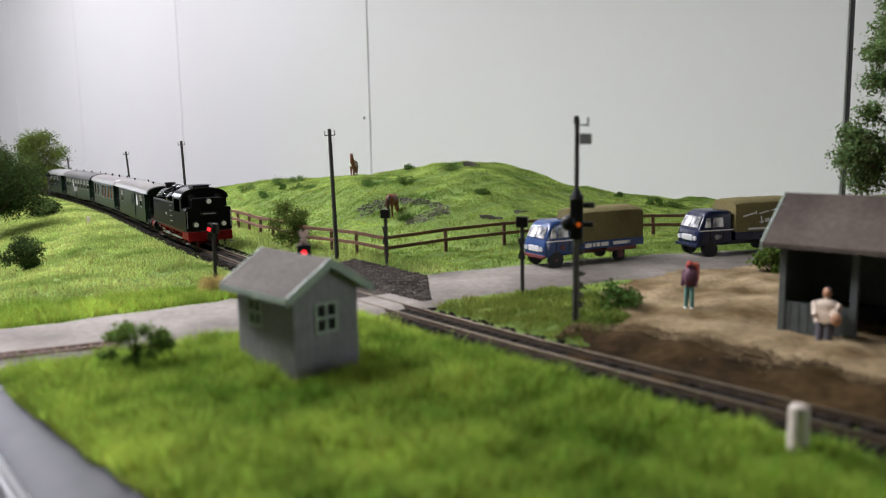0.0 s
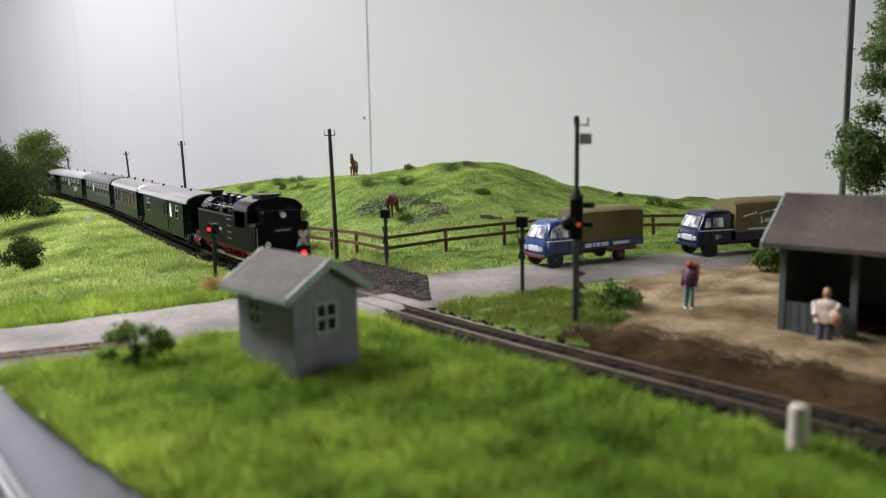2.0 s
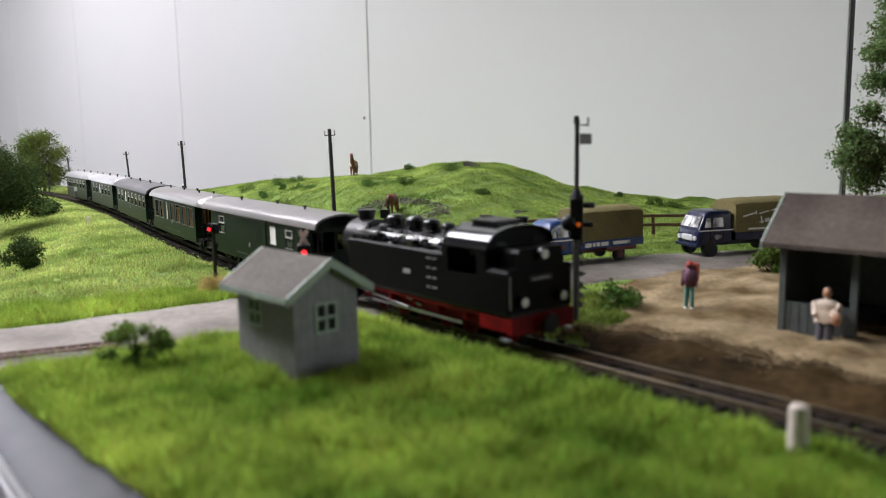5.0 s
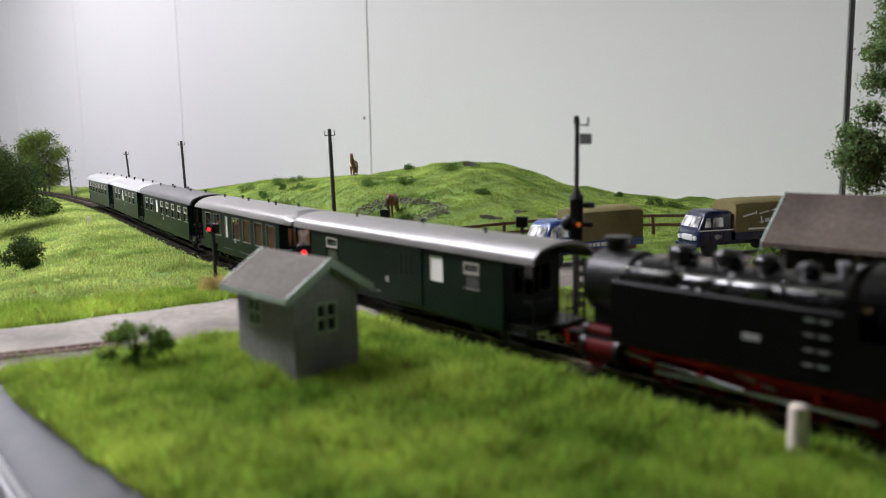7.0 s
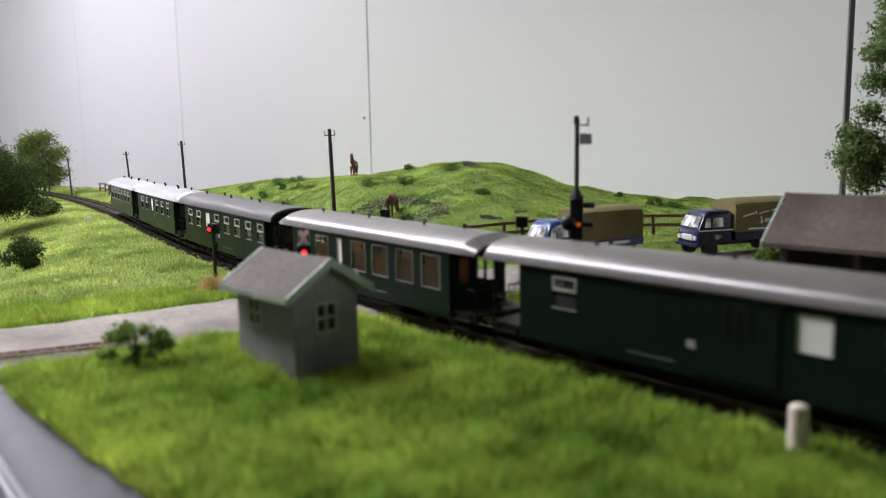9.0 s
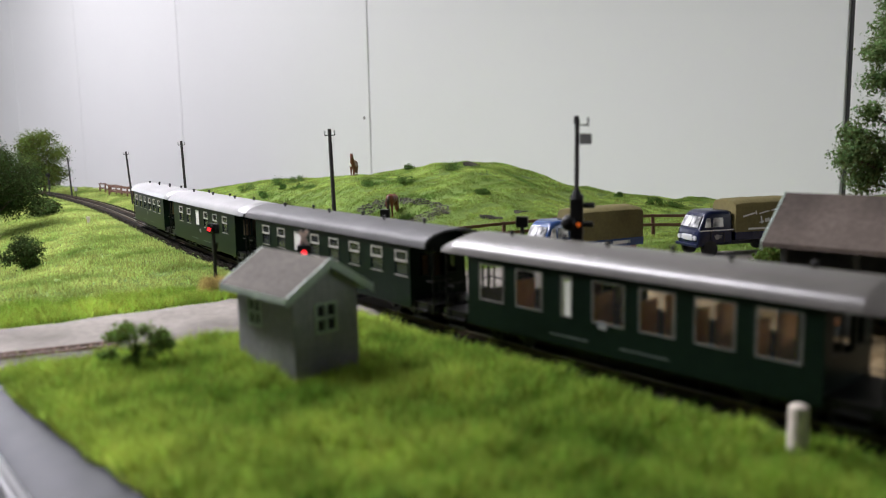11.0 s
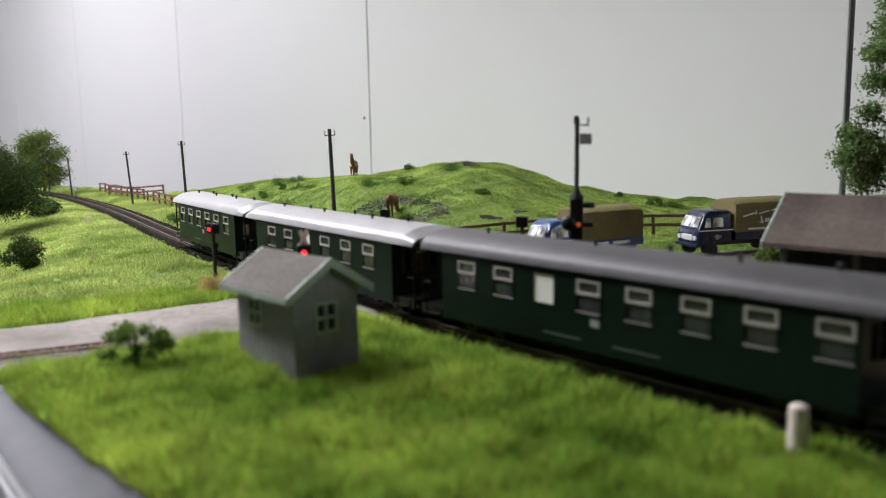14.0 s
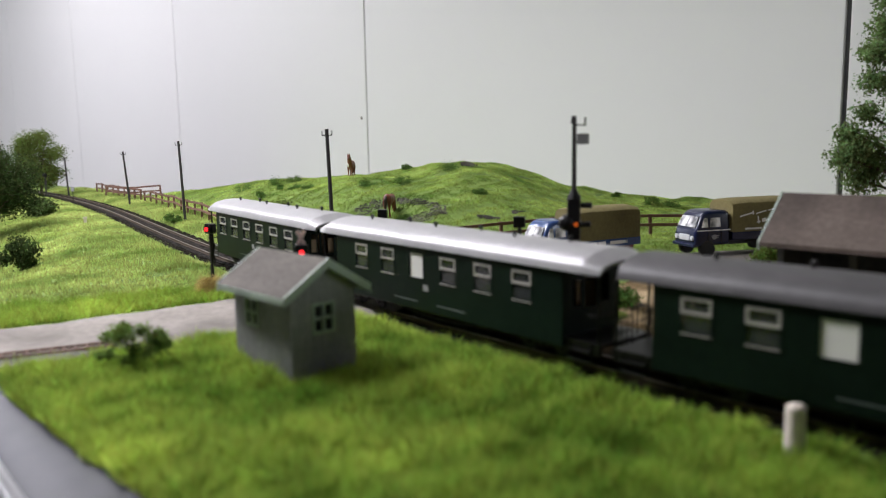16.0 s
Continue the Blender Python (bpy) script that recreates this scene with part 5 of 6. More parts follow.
    for y in (-1.3, 1.3):
        for x in (-2.8, -1.4, 0.0):
            bm = bmesh.new()
            box(bm, x - 0.03, x + 0.03, y - 0.03, y + 0.03, 0.98, 1.5)
            part("board_hinge", bm, name_paint, bed)
    bm = bmesh.new()
    prof = [(-1.28, 1.5), (-1.29, 3.1), (-1.22, 3.4), (-0.95, 3.58), (0, 3.68), (0.95, 3.58), (1.22, 3.4), (1.29, 3.1), (1.28, 1.5)]
    for i in range(13):
        x = -4.1 + 5.35 * i / 12
        sag = -0.03 if i % 3 else 0.0
        ends = 0.1 if i in (0, 12) else 0
        row = [bm.verts.new((x, a * (1 - ends * 0.4) + (sag if a > 0 else -sag) * (1.7 < z < 3.1), z - (ends * 1.2 if z > 3 else 0) + (sag if z > 3.3 else 0))) for a, z in prof]
        if i:
            for j in range(len(prof) - 1):
                bm.faces.new((prev[j], row[j], row[j + 1], prev[j + 1]))
        else:
            bm.faces.new(row)
        prev = row
    bm.faces.new(prev[::-1])
    bmesh.ops.recalc_face_normals(bm, faces=bm.faces)
    part("canvas_tilt", bm, "canvas", t, "olive canvas tilt", smooth=True)
    for x, r in ((3.1, 0.46), (-2.2, 0.46)):
        for y in (-1, 1):
            bm = bmesh.new()
            rod(bm, (x, y * 0.8, r), (x, y * 1.16, r), r, seg=22)
            bmesh.ops.bevel(bm, geom=[e for e in bm.edges if abs(e.verts[0].co.y - e.verts[1].co.y) < 1e-4], offset=0.07, segments=2, affect="EDGES")
            ty = part("tyre", bm, "tyre", t, smooth=True)
            bm = bmesh.new()
            rod(bm, (x, y * 1.15, r), (x, y * 1.19, r), r * 0.58, seg=18)
            rod(bm, (x, y * 1.18, r), (x, y * 1.24, r), r * 0.22, seg=12)
            part("rim", bm, wheel, ty)
    for y in (-1, 1):
        bm = bmesh.new()
        box(bm, -3.4, -1.0, y * 1.15, y * 1.28, 0.72, 0.98, 0.02)
        part("side_skirt", bm, "redbrown" if name_paint == "blue" else "matblack", t)
    return t


# Noise blotches paint pale glints and dark reflections into the lorry glass.
M["screen"] = mat("painted_glint_glazing", (0.30, 0.32, 0.34), 0.05, vary=0.75, scale=190, fine=400, second=(0.85, 0.87, 0.9), spec=0.9)


# ---- lineside things ----
def telegraph_pole(x, y, height, lean, turn, thick=0.145):
    z = land_at(x, y)
    t = thing("telegraph_pole", at(x, y, z, turn, 0, lean), "dark wooden telegraph pole with insulators beside the line", "telegraph pole", "telegraph poles")
    bm = bmesh.new()
    rod(bm, (0, 0, -0.4), (0, 0, height), thick, thick * 0.8, 10)
    part("mast", bm, "post", t)
    for k, z in ((1, height - 0.4),):
        for s in (-1, 1):
            bm = bmesh.new()
            rod(bm, (0, 0, z), (s * 0.32, 0, z), 0.03, seg=6)
            rod(bm, (s * 0.32, 0, z), (s * 0.32, 0, z + 0.22), 0.03, seg=6)
            part("bracket", bm, "post", t)
            bm = bmesh.new()
            rod(bm, (s * 0.32, 0, z + 0.1), (s * 0.32, 0, z + 0.3), 0.06, 0.05, seg=8)
            part("insulator", bm, "porcelain", t)
    return t


M["crosspaint"] = mat("cross_board_paint", (0.75, 0.55, 0.53), 0.6, vary=0.3, scale=250)


def blinker(x, y, z, height, turn, lit, label):
    """Level-crossing flashing light on a post."""
    t = thing("crossing_light", at(x, y, z, turn), label, "crossing light", "crossing lights")
    bm = bmesh.new()
    rod(bm, (0, 0, -0.3), (0, 0, height), 0.10, seg=10)
    part("post", bm, "post", t)
    bm = bmesh.new()
    box(bm, -0.3, 0.3, -0.12, 0.2, height - 0.15, height + 0.42, 0.08)
    rod(bm, (0, -0.12, height + 0.12), (0, -0.34, height + 0.16), 0.2, seg=14)
    head = part("lamp_head", bm, "matblack", t)
    bm = bmesh.new()
    rod(bm, (0, -0.34, height + 0.13), (0, -0.37, height + 0.13), 0.105, seg=16)
    part("lens", bm, "glow_red" if lit else "dark", head, "glowing red lens" if lit else "")
    if "hut" in label:
        for a in (35, -35):
            bm = bmesh.new()
            box(bm, -0.09, 0.09, -0.03 + a * 0.0008, 0.03 + a * 0.0008, -0.36, 0.36, 0.01)
            bmesh.ops.rotate(bm, verts=bm.verts, cent=(0, 0, 0), matrix=Matrix.Rotation(radians(a * 0.7), 3, "Y"))
            bmesh.ops.translate(bm, verts=bm.verts, vec=(0, 0.1, height + 0.68))
            part("warning_cross", bm, "crosspaint", t, "pale pink-white warning cross board")
        bm = bmesh.new()
        rod(bm, (0, 0.1, height), (0, 0.1, height + 0.8), 0.05, seg=8)
        part("upper_post", bm, "post", t)
    for a in (-35, 35):
        bm = bmesh.new()
        box(bm, -0.55, 0.55, -0.03, 0.03, -0.06, 0.06)
        bmesh.ops.rotate(bm, verts=bm.verts, cent=(0, 0, 0), matrix=Matrix.Rotation(radians(90 + a * 0.45), 3, "Y"))
        bmesh.ops.translate(bm, verts=bm.verts, vec=(0, 0.12, height - 1.2))
        part("cross_arm", bm, "post", t)
    return t


def light_signal(x, y, z, height):
    t = thing("railway_signal", at(x, y, z, -20), "tall dark lattice railway signal with orange lamp in the grass", "railway signal")
    bm = bmesh.new()
    rod(bm, (0, 0, -0.3), (0, 0, height), 0.12, 0.09, 10)
    part("mast", bm, "post", t)
    bm = bmesh.new()
    for i in range(9):
        z0 = 0.7 + i * 0.45
        box(bm, 0.12, 0.3, -0.06, 0.06, z0, z0 + 0.22, 0.02)
    box(bm, -0.14, 0.14, -0.1, 0.1, 0.0, 3.6, 0.02)
    part("mast_board", bm, "maststripe", t, "weathered white and black mast board")
    bm = bmesh.new()
    box(bm, -0.27, 0.27, -0.15, 0.2, 3.6, 5.5, 0.1)
    ball(bm, (-0.3, 0, 4.3), 0.36, 2)
    rod(bm, (0.3, 0, 5.05), (0.75, 0, 5.05), 0.12)
    rod(bm, (0.3, 0, 4.25), (0.7, 0, 4.25), 0.12)
    rod(bm, (0.0, 0, 5.3), (0.0, 0, 5.7), 0.3, 0.12)
    head = part("lamp_head", bm, "matblack", t)
    bm = bmesh.new()
    rod(bm, (0.12, -0.15, 4.25), (0.12, -0.2, 4.25), 0.1)
    part("lens", bm, "glow_orange", head, "dim orange lens")
    bm = bmesh.new()
    box(bm, 0.12, 0.6, -0.06, 0.06, height - 1.05, height - 0.6, 0.03)
    part("number_board", bm, "signgrey", t)
    bm = bmesh.new()
    rod(bm, (0, 0, height - 0.25), (0.45, 0, height - 0.25), 0.03, seg=6)
    rod(bm, (0.45, 0, height - 0.3), (0.45, 0, height + 0.05), 0.04, seg=6)
    rod(bm, (-0.02, 0, height - 0.2), (-0.02, 0, height + 0.12), 0.13, 0.1)
    part("finial", bm, "post", t)
    for i in range(5):
        bm = bmesh.new()
        box(bm, 0.1, 0.42, -0.05, 0.05, 0.9 + i * 0.62, 0.95 + i * 0.62)
        part("rung", bm, "post", t)


M["maststripe"] = mat("weathered_mast", (0.10, 0.10, 0.095), 0.8, vary=0.5, scale=60, second=(0.22, 0.22, 0.2))


def fence(points, height=1.6, sag=0.0):
    """One run of wooden fence with two rails."""
    t = thing("fence", at(*points[0], 0), "brown wooden two-rail pasture fence", "fence", "pasture fences")
    x0, y0 = points[0]
    tops = []
    rng = random.Random(len(points))
    for x, y in points:
        z = land_at(x, y)
        tops.append(Vector((x - x0, y - y0, z)))
        bm = bmesh.new()
        box(bm, -0.11, 0.11, -0.11, 0.11, -0.3, height + 0.04, 0.02)
        part("post", bm, "fence", t, m=at(x - x0, y - y0, z, rng.uniform(0, 20), rng.uniform(-3, 3), rng.uniform(-3, 3)))
    for a, b in zip(tops, tops[1:]):
        for f in (0.52, 0.95):
            p, q = a + Vector((0, 0, height * f)), b + Vector((0, 0, height * f))
            d = (q - p).normalized()
            bm = bmesh.new()
            box(bm, 0, (q - p).length, -0.06, 0.06, -0.11, 0.11, 0.02)
            m = Matrix.Translation(p * U) @ d.to_track_quat("X", "Z").to_matrix().to_4x4()
            part("rail", bm, "fence", t, m=m @ pose(0, -0.11 * U, 0))
    return t


def horse(x, y, turn, grazing, label):
    z = land_at(x, y)
    t = thing("horse", at(x, y, z, turn), label, "horse", "horses")
    bm = bmesh.new()
    ball(bm, (0, 0, 1.32), 0.42, 3, (1.75, 0.82, 0.9))
    ball(bm, (-0.5, 0, 1.38), 0.42, 3, (1, 0.85, 0.98))
    ball(bm, (0.5, 0, 1.36), 0.38, 3, (1, 0.8, 1.0))
    part("body", bm, "horse", t, "glossy chestnut coat", smooth=2)
    nk, hd, mz = ((0.95, 0, 0.95), (1.3, 0, 0.35), (1.5, 0, 0.1)) if grazing else ((0.95, 0, 2.05), (1.15, 0, 2.3), (1.55, 0, 2.0))
    bm = bmesh.new()
    rod(bm, (0.6, 0, 1.45), nk, 0.30, 0.2, 12)
    rod(bm, nk, hd, 0.21, 0.17, 12)
    ball(bm, nk, 0.21, 2)
    ball(bm, hd, 0.18, 2)
    rod(bm, hd, mz, 0.16, 0.1, 12)
    ball(bm, mz, 0.105, 2)
    for y in (-0.1, 0.1):
        rod(bm, (hd[0] - 0.06, y, hd[2] + 0.1), (hd[0] - 0.08, y * 1.2, hd[2] + 0.3), 0.06, 0.01, 6)
    part("head", bm, "horse", t, smooth=True)
    if not grazing:
        bm = bmesh.new()
        ball(bm, (0.72, -0.16, 1.38), 0.2, 2, (0.9, 0.8, 1.5))
        part("white_chest", bm, "white", t, "white chest marking", smooth=2)
    bm = bmesh.new()
    for i in range(8):
        f = i / 7
        p = Vector((0.55, 0, 1.72)).lerp(Vector((hd[0] - 0.1, 0, hd[2] + 0.15)), f)
        ball(bm, p, 0.11, 1, (1, 0.5, 1.2))
    part("mane", bm, "mane", t, "dark mane")
    bm = bmesh.new()
    rod(bm, (-0.86, 0, 1.6), (-1.1, 0, 1.3), 0.1, 0.14, 8)
    rod(bm, (-1.1, 0, 1.3), (-1.08, 0, 0.4), 0.15, 0.06, 8)
    part("tail", bm, "mane", t, "dark tail", smooth=True)
    for lx in (-0.62, 0.55):
        for ly in (-0.2, 0.2):
            bm = bmesh.new()
            k = 0.08 if lx < 0 else 0.0
            rod(bm, (lx, ly, 1.2), (lx - k, ly, 0.62), 0.19 if lx < 0 else 0.15, 0.085, 10)
            rod(bm, (lx - k, ly, 0.64), (lx - k * 0.4, ly, 0.12), 0.08, 0.06, 8)
            rod(bm, (lx - k * 0.4, ly, 0.13), (lx - k * 0.4 + 0.03, ly, -0.04), 0.07, 0.1, 8)
            part("leg", bm, "horse" if lx > 0 else "horse", t, smooth=True)


M["teal"] = mat("figure_trousers", (0.10, 0.26, 0.22), 0.7, vary=0.2)
M["figgrey"] = mat("figure_grey", (0.10, 0.10, 0.12), 0.7, vary=0.2)
M["figskin"] = mat("figure_orange_bag", (0.50, 0.27, 0.16), 0.7, vary=0.2)


def figures():
    z = land_at(11.1, 35.1) + 0.05
    bm = bmesh.new()
    for y in (-0.17, 0.17):
        rod(bm, (0.05, y, 0.0), (0, y * 0.8, 1.15), 0.1, 0.15, 8)
        ball(bm, (0.1, y, 0.06), 0.13, 1, (1.5, 1, 0.6))
        rod(bm, (0.1, y * 2.3, 1.15), (0, y * 1.8, 1.9), 0.1, 0.13, 8)
    ball(bm, (0, 0, 1.55), 0.42, 2, (0.8, 0.95, 1.25))
    ball(bm, (0.05, 0, 2.2), 0.2, 2)
    box(bm, -0.65, -0.2, -0.36, 0.36, 1.3, 2.25, 0.14)
    bmesh.ops.scale(bm, vec=(0.85, 0.8, 0.93), verts=bm.verts)
    tint = [(f, 3 if f.calc_center_median().z < 0.12 else 1 if f.calc_center_median().z < 1.05 else (2 if f.calc_center_median().x < -0.18 or f.calc_center_median().z > 2.05 else 0)) for f in bm.faces]
    for f, i in tint:
        f.material_index = i
    hik = part("hiker_figure", bm, "hiketeal", smooth=True, m=at(11.1, 35.1, z, 235))
    hik.data.materials.append(M["teal"])
    hik.data.materials.append(M["hikered"])
    hik.data.materials.append(M["white"])
    tagged(hik, "tiny painted model figure with a red rucksack on the yard", "figurine")
    bm = bmesh.new()
    rod(bm, (0, 0, 0.85), (0, 0, 1.75), 0.5, 0.52, 14)
    ball(bm, (0, 0, 1.75), 0.52, 2, (1, 1, 0.55))
    bmesh.ops.scale(bm, vec=(0.7, 1.15, 1), verts=bm.verts)
    rod(bm, (0.02, 0, 1.95), (0.04, 0, 2.2), 0.14, 0.14, 8)
    for y in (-0.2, 0.2):
        rod(bm, (0.3, y, 0.0), (0.2, y, 0.95), 0.16, 0.22, 8)
        rod(bm, (0.5, y * 1.8, 1.25), (0.02, y * 2.75, 1.8), 0.15, 0.18, 8)
    ball(bm, (0.04, 0, 2.33), 0.24, 2, (1, 0.9, 1.1))
    box(bm, 0.42, 0.5, -0.25, 0.3, 0.95, 1.5, 0.02)
    ball(bm, (0.42, 0.55, 1.2), 0.26, 2, (0.8, 1, 1.3))
    for f in bm.faces:
        c = f.calc_center_median()
        f.material_index = 1 if c.z < 0.85 or (c.z > 2.36 and c.x < 0.15) else (2 if (c.y > 0.36 and c.z < 1.5 and c.x > 0.25) or c.z > 2.1 else 0)
    bmesh.ops.scale(bm, vec=(0.76, 0.8, 0.8), verts=bm.verts)
    sit = part("seated_figure", bm, "figcream", smooth=True, m=at(14.4, 29.1, 0.0, SHEL_TURN - 90))
    sit.data.materials.append(M["figgrey"])
    sit.data.materials.append(M["figskin"])
    tagged(sit, "pale painted model figure resting at the shelter parapet", "figurine")


def bollard(x, y):
    z = land_at(x, y)
    bm = bmesh.new()
    rod(bm, (0, 0, -0.3), (0, 0, 1.25), 0.26, 0.24, 18)
    ball(bm, (0, 0, 1.25), 0.24, 2, (1, 1, 0.5))
    tagged(part("kilometre_stone", bm, "concrete", smooth=True, m=at(x, y, z)), "pale rounded concrete marker stone in the grass", "marker stone")


def line_sign(x, y):
    z = land_at(x, y)
    t = thing("track_sign", at(x, y, z, -40), "small grey board on a thin post beside the track", "sign")
    bm = bmesh.new()
    rod(bm, (0, 0, -0.3), (0, 0, 2.2), 0.05, seg=6)
    part("post", bm, "post", t)
    bm = bmesh.new()
    box(bm, -0.42, 0.42, -0.05, 0.03, 2.0, 2.6, 0.02)
    part("board", bm, "signgrey", t)


def ladder():
    t = thing("ladder", at(-14.9, 29.4, 0.02, 24), "dark brown wooden ladder lying on the road", "ladder")
    for y in (-0.32, 0.32):
        bm = bmesh.new()
        box(bm, -2.3, 2.3, y - 0.05, y + 0.05, 0.02, 0.12)
        part("side_rail", bm, "fence", t)
    for i in range(11):
        bm = bmesh.new()
        rod(bm, (-2.1 + i * 0.42, -0.32, 0.07), (-2.1 + i * 0.42, 0.32, 0.07), 0.04, seg=6)
        part("rung", bm, "fence", t)


# ---- build ----
hall()
ground()
road()
track()

hut()
shelter()

blue_lorry = lorry("blue", at(8.85, 49.4, 0.0, 208), "blue delivery lorry with olive canvas tilt parked on the road", "redbrown", 0.94)
navy_lorry = lorry("navy", at(19.75, 52.3, 0.0, 197), "dark navy delivery lorry with lettered olive tilt parked on the road", "matblack", 0.99)



def bars(parent, rows, material, y):
    """Writing on a lorry's side, shown as plain bars (x0, x1, z0, z1)."""
    for x0, x1, z0, z1 in rows:
        bm = bmesh.new()
        box(bm, x0, x1, y, y + 0.02, z0, z1)
        part("lettering_bar", bm, material, parent)


bars(blue_lorry, ((-0.35, 0.25, 1.12, 1.38), (0.35, 0.9, 1.1, 1.38), (-1.05, -0.45, 1.12, 1.38), (-2.9, -1.4, 1.15, 1.36)), "white", 1.305)
for tilt, rows in ((12, ((-0.2, 0.75, 2.66, 2.76), (-0.35, -0.25, 2.6, 2.86), (-1.3, -0.5, 2.78, 2.86), (-2.0, -1.45, 2.9, 2.98))), (10, ((-0.9, -0.55, 2.1, 2.16), (-0.8, -0.7, 2.0, 2.5), (-1.35, -1.0, 2.12, 2.36), (-1.75, -1.45, 2.14, 2.34), (-2.2, -1.85, 2.2, 2.4), (-3.2, -2.3, 2.26, 2.42))), (0, ((-1.0, 0.3, 1.62, 1.74), (-1.9, -1.15, 1.62, 1.74)))):
    for x0, x1, z0, z1 in rows:
        bm = bmesh.new()
        box(bm, 0, x1 - x0, 0, 0.03, 0, z1 - z0, 0.01)
        part("lettering_bar", bm, "white", navy_lorry, m=Matrix.Translation((x0 * U, 1.29 * U, z0 * U)) @ pose(0, 0, 0, 0, tilt, 0))
bars(navy_lorry, ((2.25, 2.85, 1.3, 1.36), (2.3, 2.8, 1.18, 1.24)), "signgrey", 1.225)
telegraph_pole(-7.0, 51.7, 8.65, -1.4, 20)
telegraph_pole(-25.9, 80.3, 8.1, -1.5, 20)
telegraph_pole(-40.2, 102.8, 7.0, -3.5, 20)
telegraph_pole(-58.3, 124.8, 6.2, -2, 20)

blinker(-12.7, 43.5, land_at(-12.7, 43.5), 3.0, -20, True, "level-crossing light with glowing red lens on a dark post")
blinker(-5.85, 33.0, land_at(-5.85, 33.0), 3.2, 10, True, "level-crossing light with glowing red lens behind the hut")
blinker(-3.5, 48.5, land_at(-3.5, 48.5), 3.2, 160, False, "level-crossing light seen from behind on a dark post")
blinker(4.0, 39.5, land_at(4.0, 39.5), 3.6, 160, False, "level-crossing light seen from behind on a dark post")
light_signal(5.6, 32.9, land_at(5.6, 32.9), 8.6)

fence([on_track(s, 5.9)[:2] for s in np.arange(-64, -12, 3.1)] + [(-10.1, 57.5), (-7.9, 55.8), (-5.9, 53.8), (-3.8, 51.8)])
fence([(-3.7, 51.9), (0.2, 54.2), (4.4, 56.4), (8.3, 58.0), (12.2, 59.3), (16.2, 60.4), (20.5, 61.2), (25, 61.8), (30, 62)])
fence([on_track(s, 6.2)[:2] for s in np.arange(-92, -65, 3.1)] + [(-50, 119), (-44, 114.5), (-39, 111)])

horse(-9.6, 87.0, 265, False, "chestnut horse standing on the hill with raised head")
horse(-4.1, 64.9, 75, True, "chestnut horse grazing on the meadow")
figures()
bollard(8.6, 18.5)
plant("shrub", -26.5, 78.5, 1.0, 2.2, "leaf", "small green shrub at the foot of the pole", 51, n=600, size=0.09, group="meadow shrubs", blobs=6)
sx, sy, _ = on_track(-88, -2.2)
blinker(float(sx), float(sy), land_at(sx, sy), 3.4, -35, False, "dark light signal far along the line")
bm = bmesh.new()
box(bm, -0.14, 0.14, -0.1, 0.1, -0.2, 0.4, 0.04)
box(bm, -0.2, 0.2, -0.14, 0.14, 0.4, 0.62, 0.05)
tagged(part("relay_box", bm, "concrete", m=at(-35.8, 79.7, land_at(-35.8, 79.7), 30)), "small pale lineside box in the grass", "lineside box")
line_sign(*[float(v) for v in on_track(-66, -2.6)[:2]])
ladder()

plant("bush", -10.9, 27.2, 1.75, 2.4, "leaf_fresh", "loose green twiggy bush in the grass by the road", 26, n=4200, size=0.05, blobs=3,
      shape=((-0.85, 0, 1.3, 0.34), (-0.4, 0.3, 1.5, 0.3), (0.35, 0, 1.45, 0.34), (0.85, 0.2, 1.25, 0.36), (1.2, 0, 1.0, 0.28), (-1.25, 0.1, 0.55, 0.22), (-0.75, -0.3, 0.75, 0.28), (0.1, -0.2, 0.85, 0.3), (0.6, -0.3, 0.7, 0.28)))
plant("bush", -29.4, 55.0, 2.2, 3.4, "leaf_dark", "dark green bush on the bank", 22, n=5000, size=0.07)
plant("bush", -11.3, 58.6, 3.3, 3.6, "leaf_olive", "dense olive bush beside the fence", 23, n=8000, size=0.06)
plant("bush", 18.9, 44.6, 1.5, 2.2, "leaf_fresh", "bright green bush behind the shelter", 24, n=1600, size=0.1)
plant("broadleaf_tree", -45.6, 80, 9.0, 11.0, "leaf_dark", "dark round-crowned tree at the layout edge", 31, trunk=3.3, n=46000, size=0.085, blobs=34)
plant("broadleaf_tree", -63.1, 126, 10.3, 8.5, "leaf_olive", "light olive tree behind the line", 32, trunk=2.2, n=22000, size=0.11, blobs=24)
plant("birch_tree", 28.3, 45, 18.0, 6.0, "leaf_blue", "tall airy green tree behind the shelter", 33, trunk=3.0, n=50000, size=0.085, blobs=14,
      shape=((-5.3, 0, 6.3, 1.0), (-5.0, 0.2, 7.7, 0.9), (-4.2, 0, 8.8, 0.9), (-3.7, 0.3, 10.6, 1.0), (-3.9, 0, 12.1, 1.0), (-3.0, 0.3, 15.0, 1.0), (-2.6, 0, 16.6, 0.9), (-4.4, 0, 7.0, 1.3), (-3.4, 1, 6.0, 1.7), (-2.2, -1, 8.0, 1.7), (-4.0, 0.5, 5.0, 1.2), (-2.5, 0, 10.2, 1.2), (-2.6, 0.6, 12.6, 1.6), (-3.2, 0, 13.6, 1.1), (-1.4, -0.5, 14.2, 1.6), (-1.0, 0.5, 9.4, 1.6), (-1.6, 0, 11.4, 1.2), (-1.3, 0.4, 17.0, 0.8)))
plant("bush", -46.2, 92, 1.9, 5.2, "leaf_dark", "dark low bushes under the tree", 34, n=3000, size=0.12)
rng = random.Random(8)
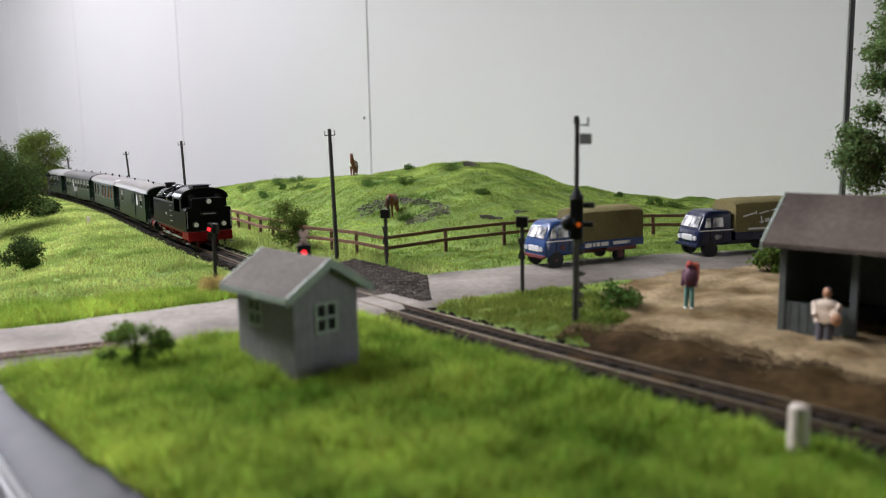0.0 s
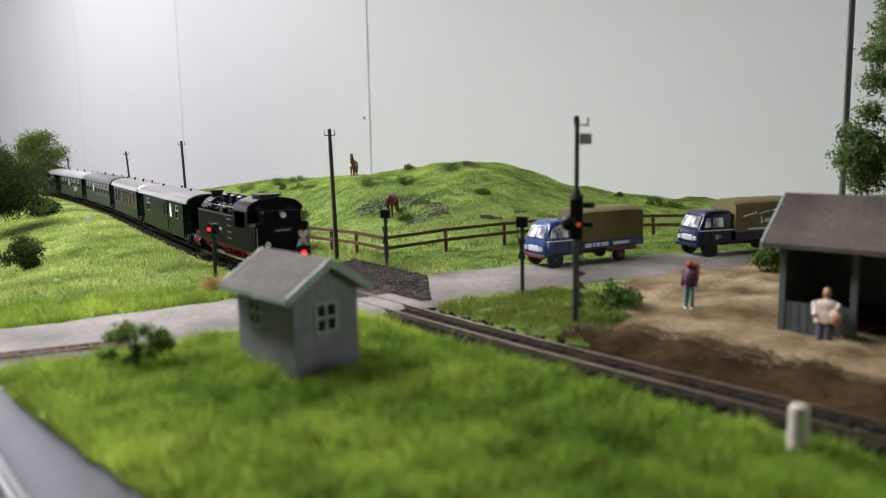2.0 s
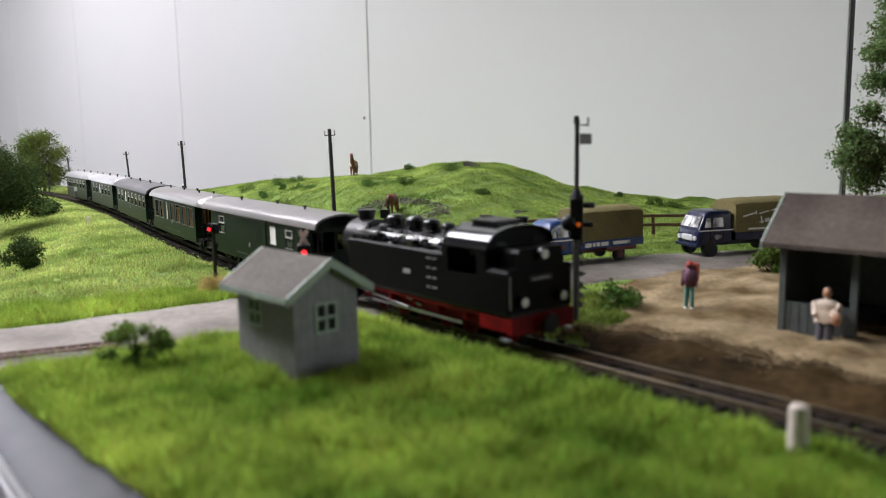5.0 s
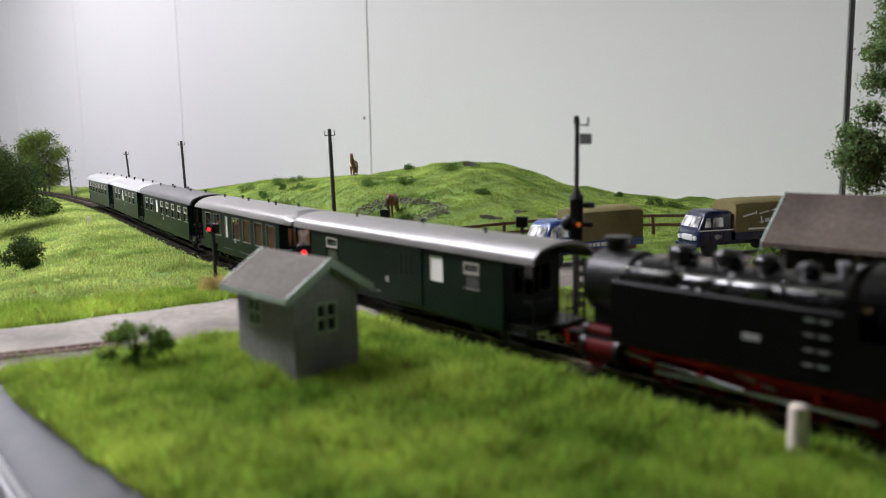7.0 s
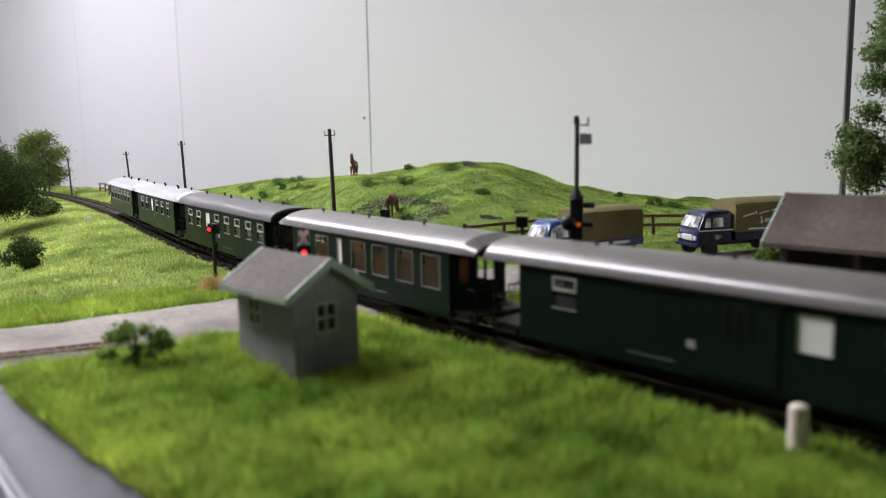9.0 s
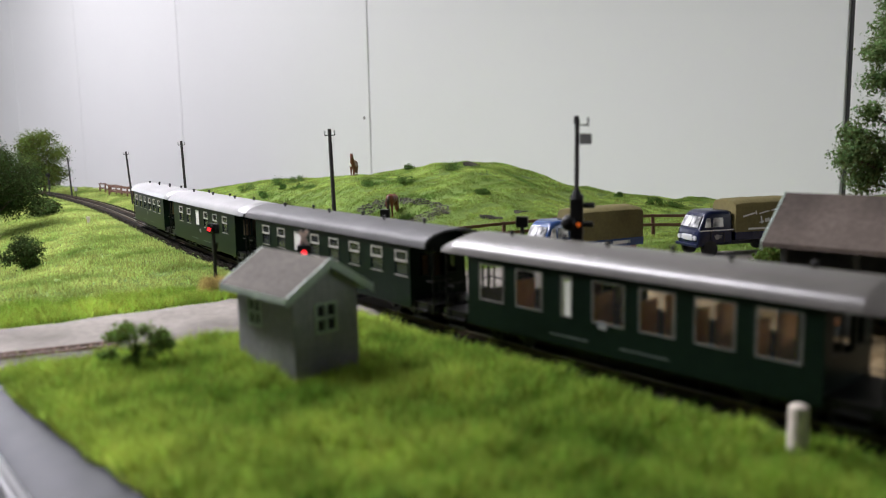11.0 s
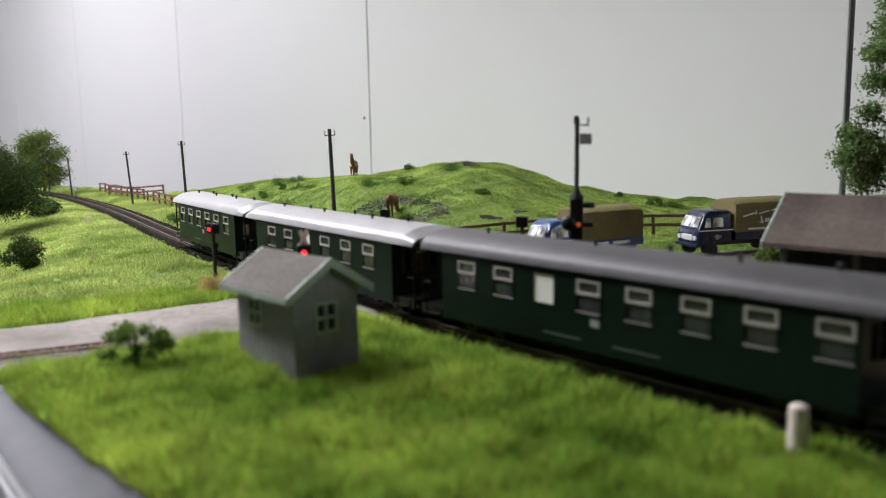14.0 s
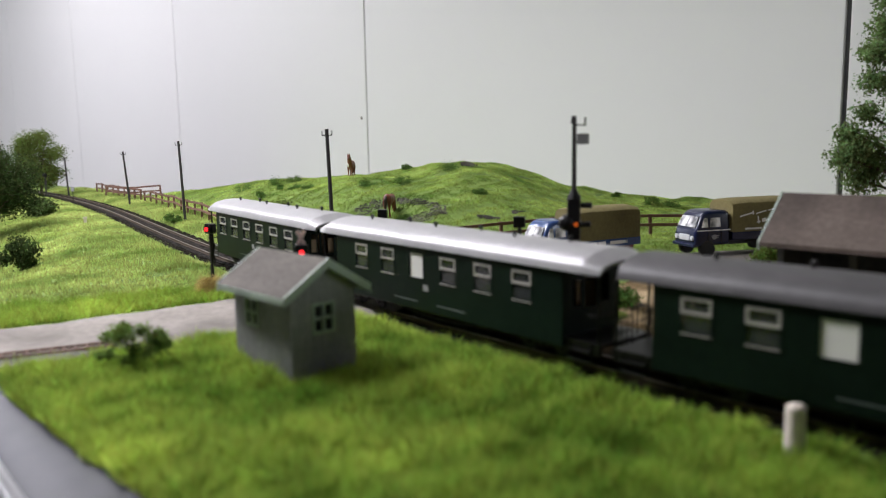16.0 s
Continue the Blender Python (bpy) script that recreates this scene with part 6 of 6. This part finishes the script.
for px, py, hh, ww in ((-22.6, 91.8, 0.8, 3.6), (-19.4, 85.0, 0.95, 2.0), (-18.4, 90.7, 0.7, 3.2), (-16.7, 91.7, 0.7, 2.2), (-17.6, 87.4, 0.7, 1.2), (-15.4, 85.2, 0.35, 2.0), (-14.0, 84.0, 0.35, 2.2), (-3.8, 92.1, 0.9, 1.6), (-6.9, 76.6, 0.65, 2.2), (-3.4, 75.1, 0.75, 2.4), (1.1, 79.8, 0.9, 2.8), (3.5, 68.2, 0.6, 1.6), (19.4, 86.9, 0.9, 1.4), (22.0, 81.8, 1.1, 2.0), (24.2, 81.8, 0.9, 2.4), (-2.9, 63.4, 0.5, 1.6)):
    plant("shrub", px, py, hh * 0.7, ww, "leaf", "small low green shrub on the meadow", rng.randrange(999), n=1100, size=0.05, group="meadow shrubs", blobs=9)
plant("bush", 7.9, 35.6, 0.8, 2.6, "leaf", "low green bush in the grass by the yard", 27, n=1500, size=0.08)
plant("grass_tuft", -12.2, 41.2, 0.8, 2.0, "straw", "dry straw-coloured grass tuft at the roadside", 41, n=9000, size=0.035, blobs=18)

loco, loco_wheels = locomotive()
def row(start, pitch, n, narrow=()):
    return [(start + pitch * i, 0.5 if i in narrow else 1.0) for i in range(n)]


cars = [
    (coach(14.56, [], (1,), "dark green baggage coach with sliding door and grey roof", baggage=True, top="roof_grey", hip=False), 24.72, 14.56),
    (coach(13.65, [(-5.5, 1.0), (-3.6, 1.0), (-1.85, 0.5), (-0.1, 1.0), (1.75, 1.0), (3.7, 1.0), (5.6, 1.0)], (2,), "dark green passenger coach with wide windows and grey roof", sash=False, wide=1.3, tall=(1.72, 3.14), seats="orange", top="roof_grey"), 6.73, 13.65),
    (coach(16.1, row(-6.6, 2.0, 8), (2,), "dark green passenger coach with eight divided windows", seats="tan", top="roof_dark", hip=False), -11.83, 16.1),
    (coach(14.66, row(-5.15, 2.1, 6), (2,), "dark green passenger coach with six divided windows", seats="tan"), -30.70, 14.66),
    (coach(13.0, row(-5.3, 2.03, 6), (), "dark green last passenger coach with six divided windows", wide=1.15, seats="tan"), -48.18, 13.0),
]

grass()


def motions():
    times = [i * 0.5 for i in range(33)]

    def ride(ob, middle, half):
        rows = []
        for t in times:
            s = run(t) + middle
            ax, ay, _ = on_track(s - half)
            bx, by, _ = on_track(s + half)
            rows.append((t, at((ax + bx) / 2, (ay + by) / 2, 0, math.degrees(math.atan2(by - ay, bx - ax)))))
        walk(ob, rows)

    ride(loco, LOCO_S, 2.6)
    for ob, middle, length in cars:
        ride(ob, middle, length / 2 - 1.6)
    for ob, x, r in loco_wheels:
        n = 240 if r > 0.5 else 480
        walk(ob, [(16.0 * i / n, pose(x * U, 0, r * U) @ pose(0, 0, 0, 0, math.degrees(run(16.0 * i / n) / (r * LOCO_SCALE)), 0)) for i in range(n + 1)])


LOCO_S = 41.6
motions()
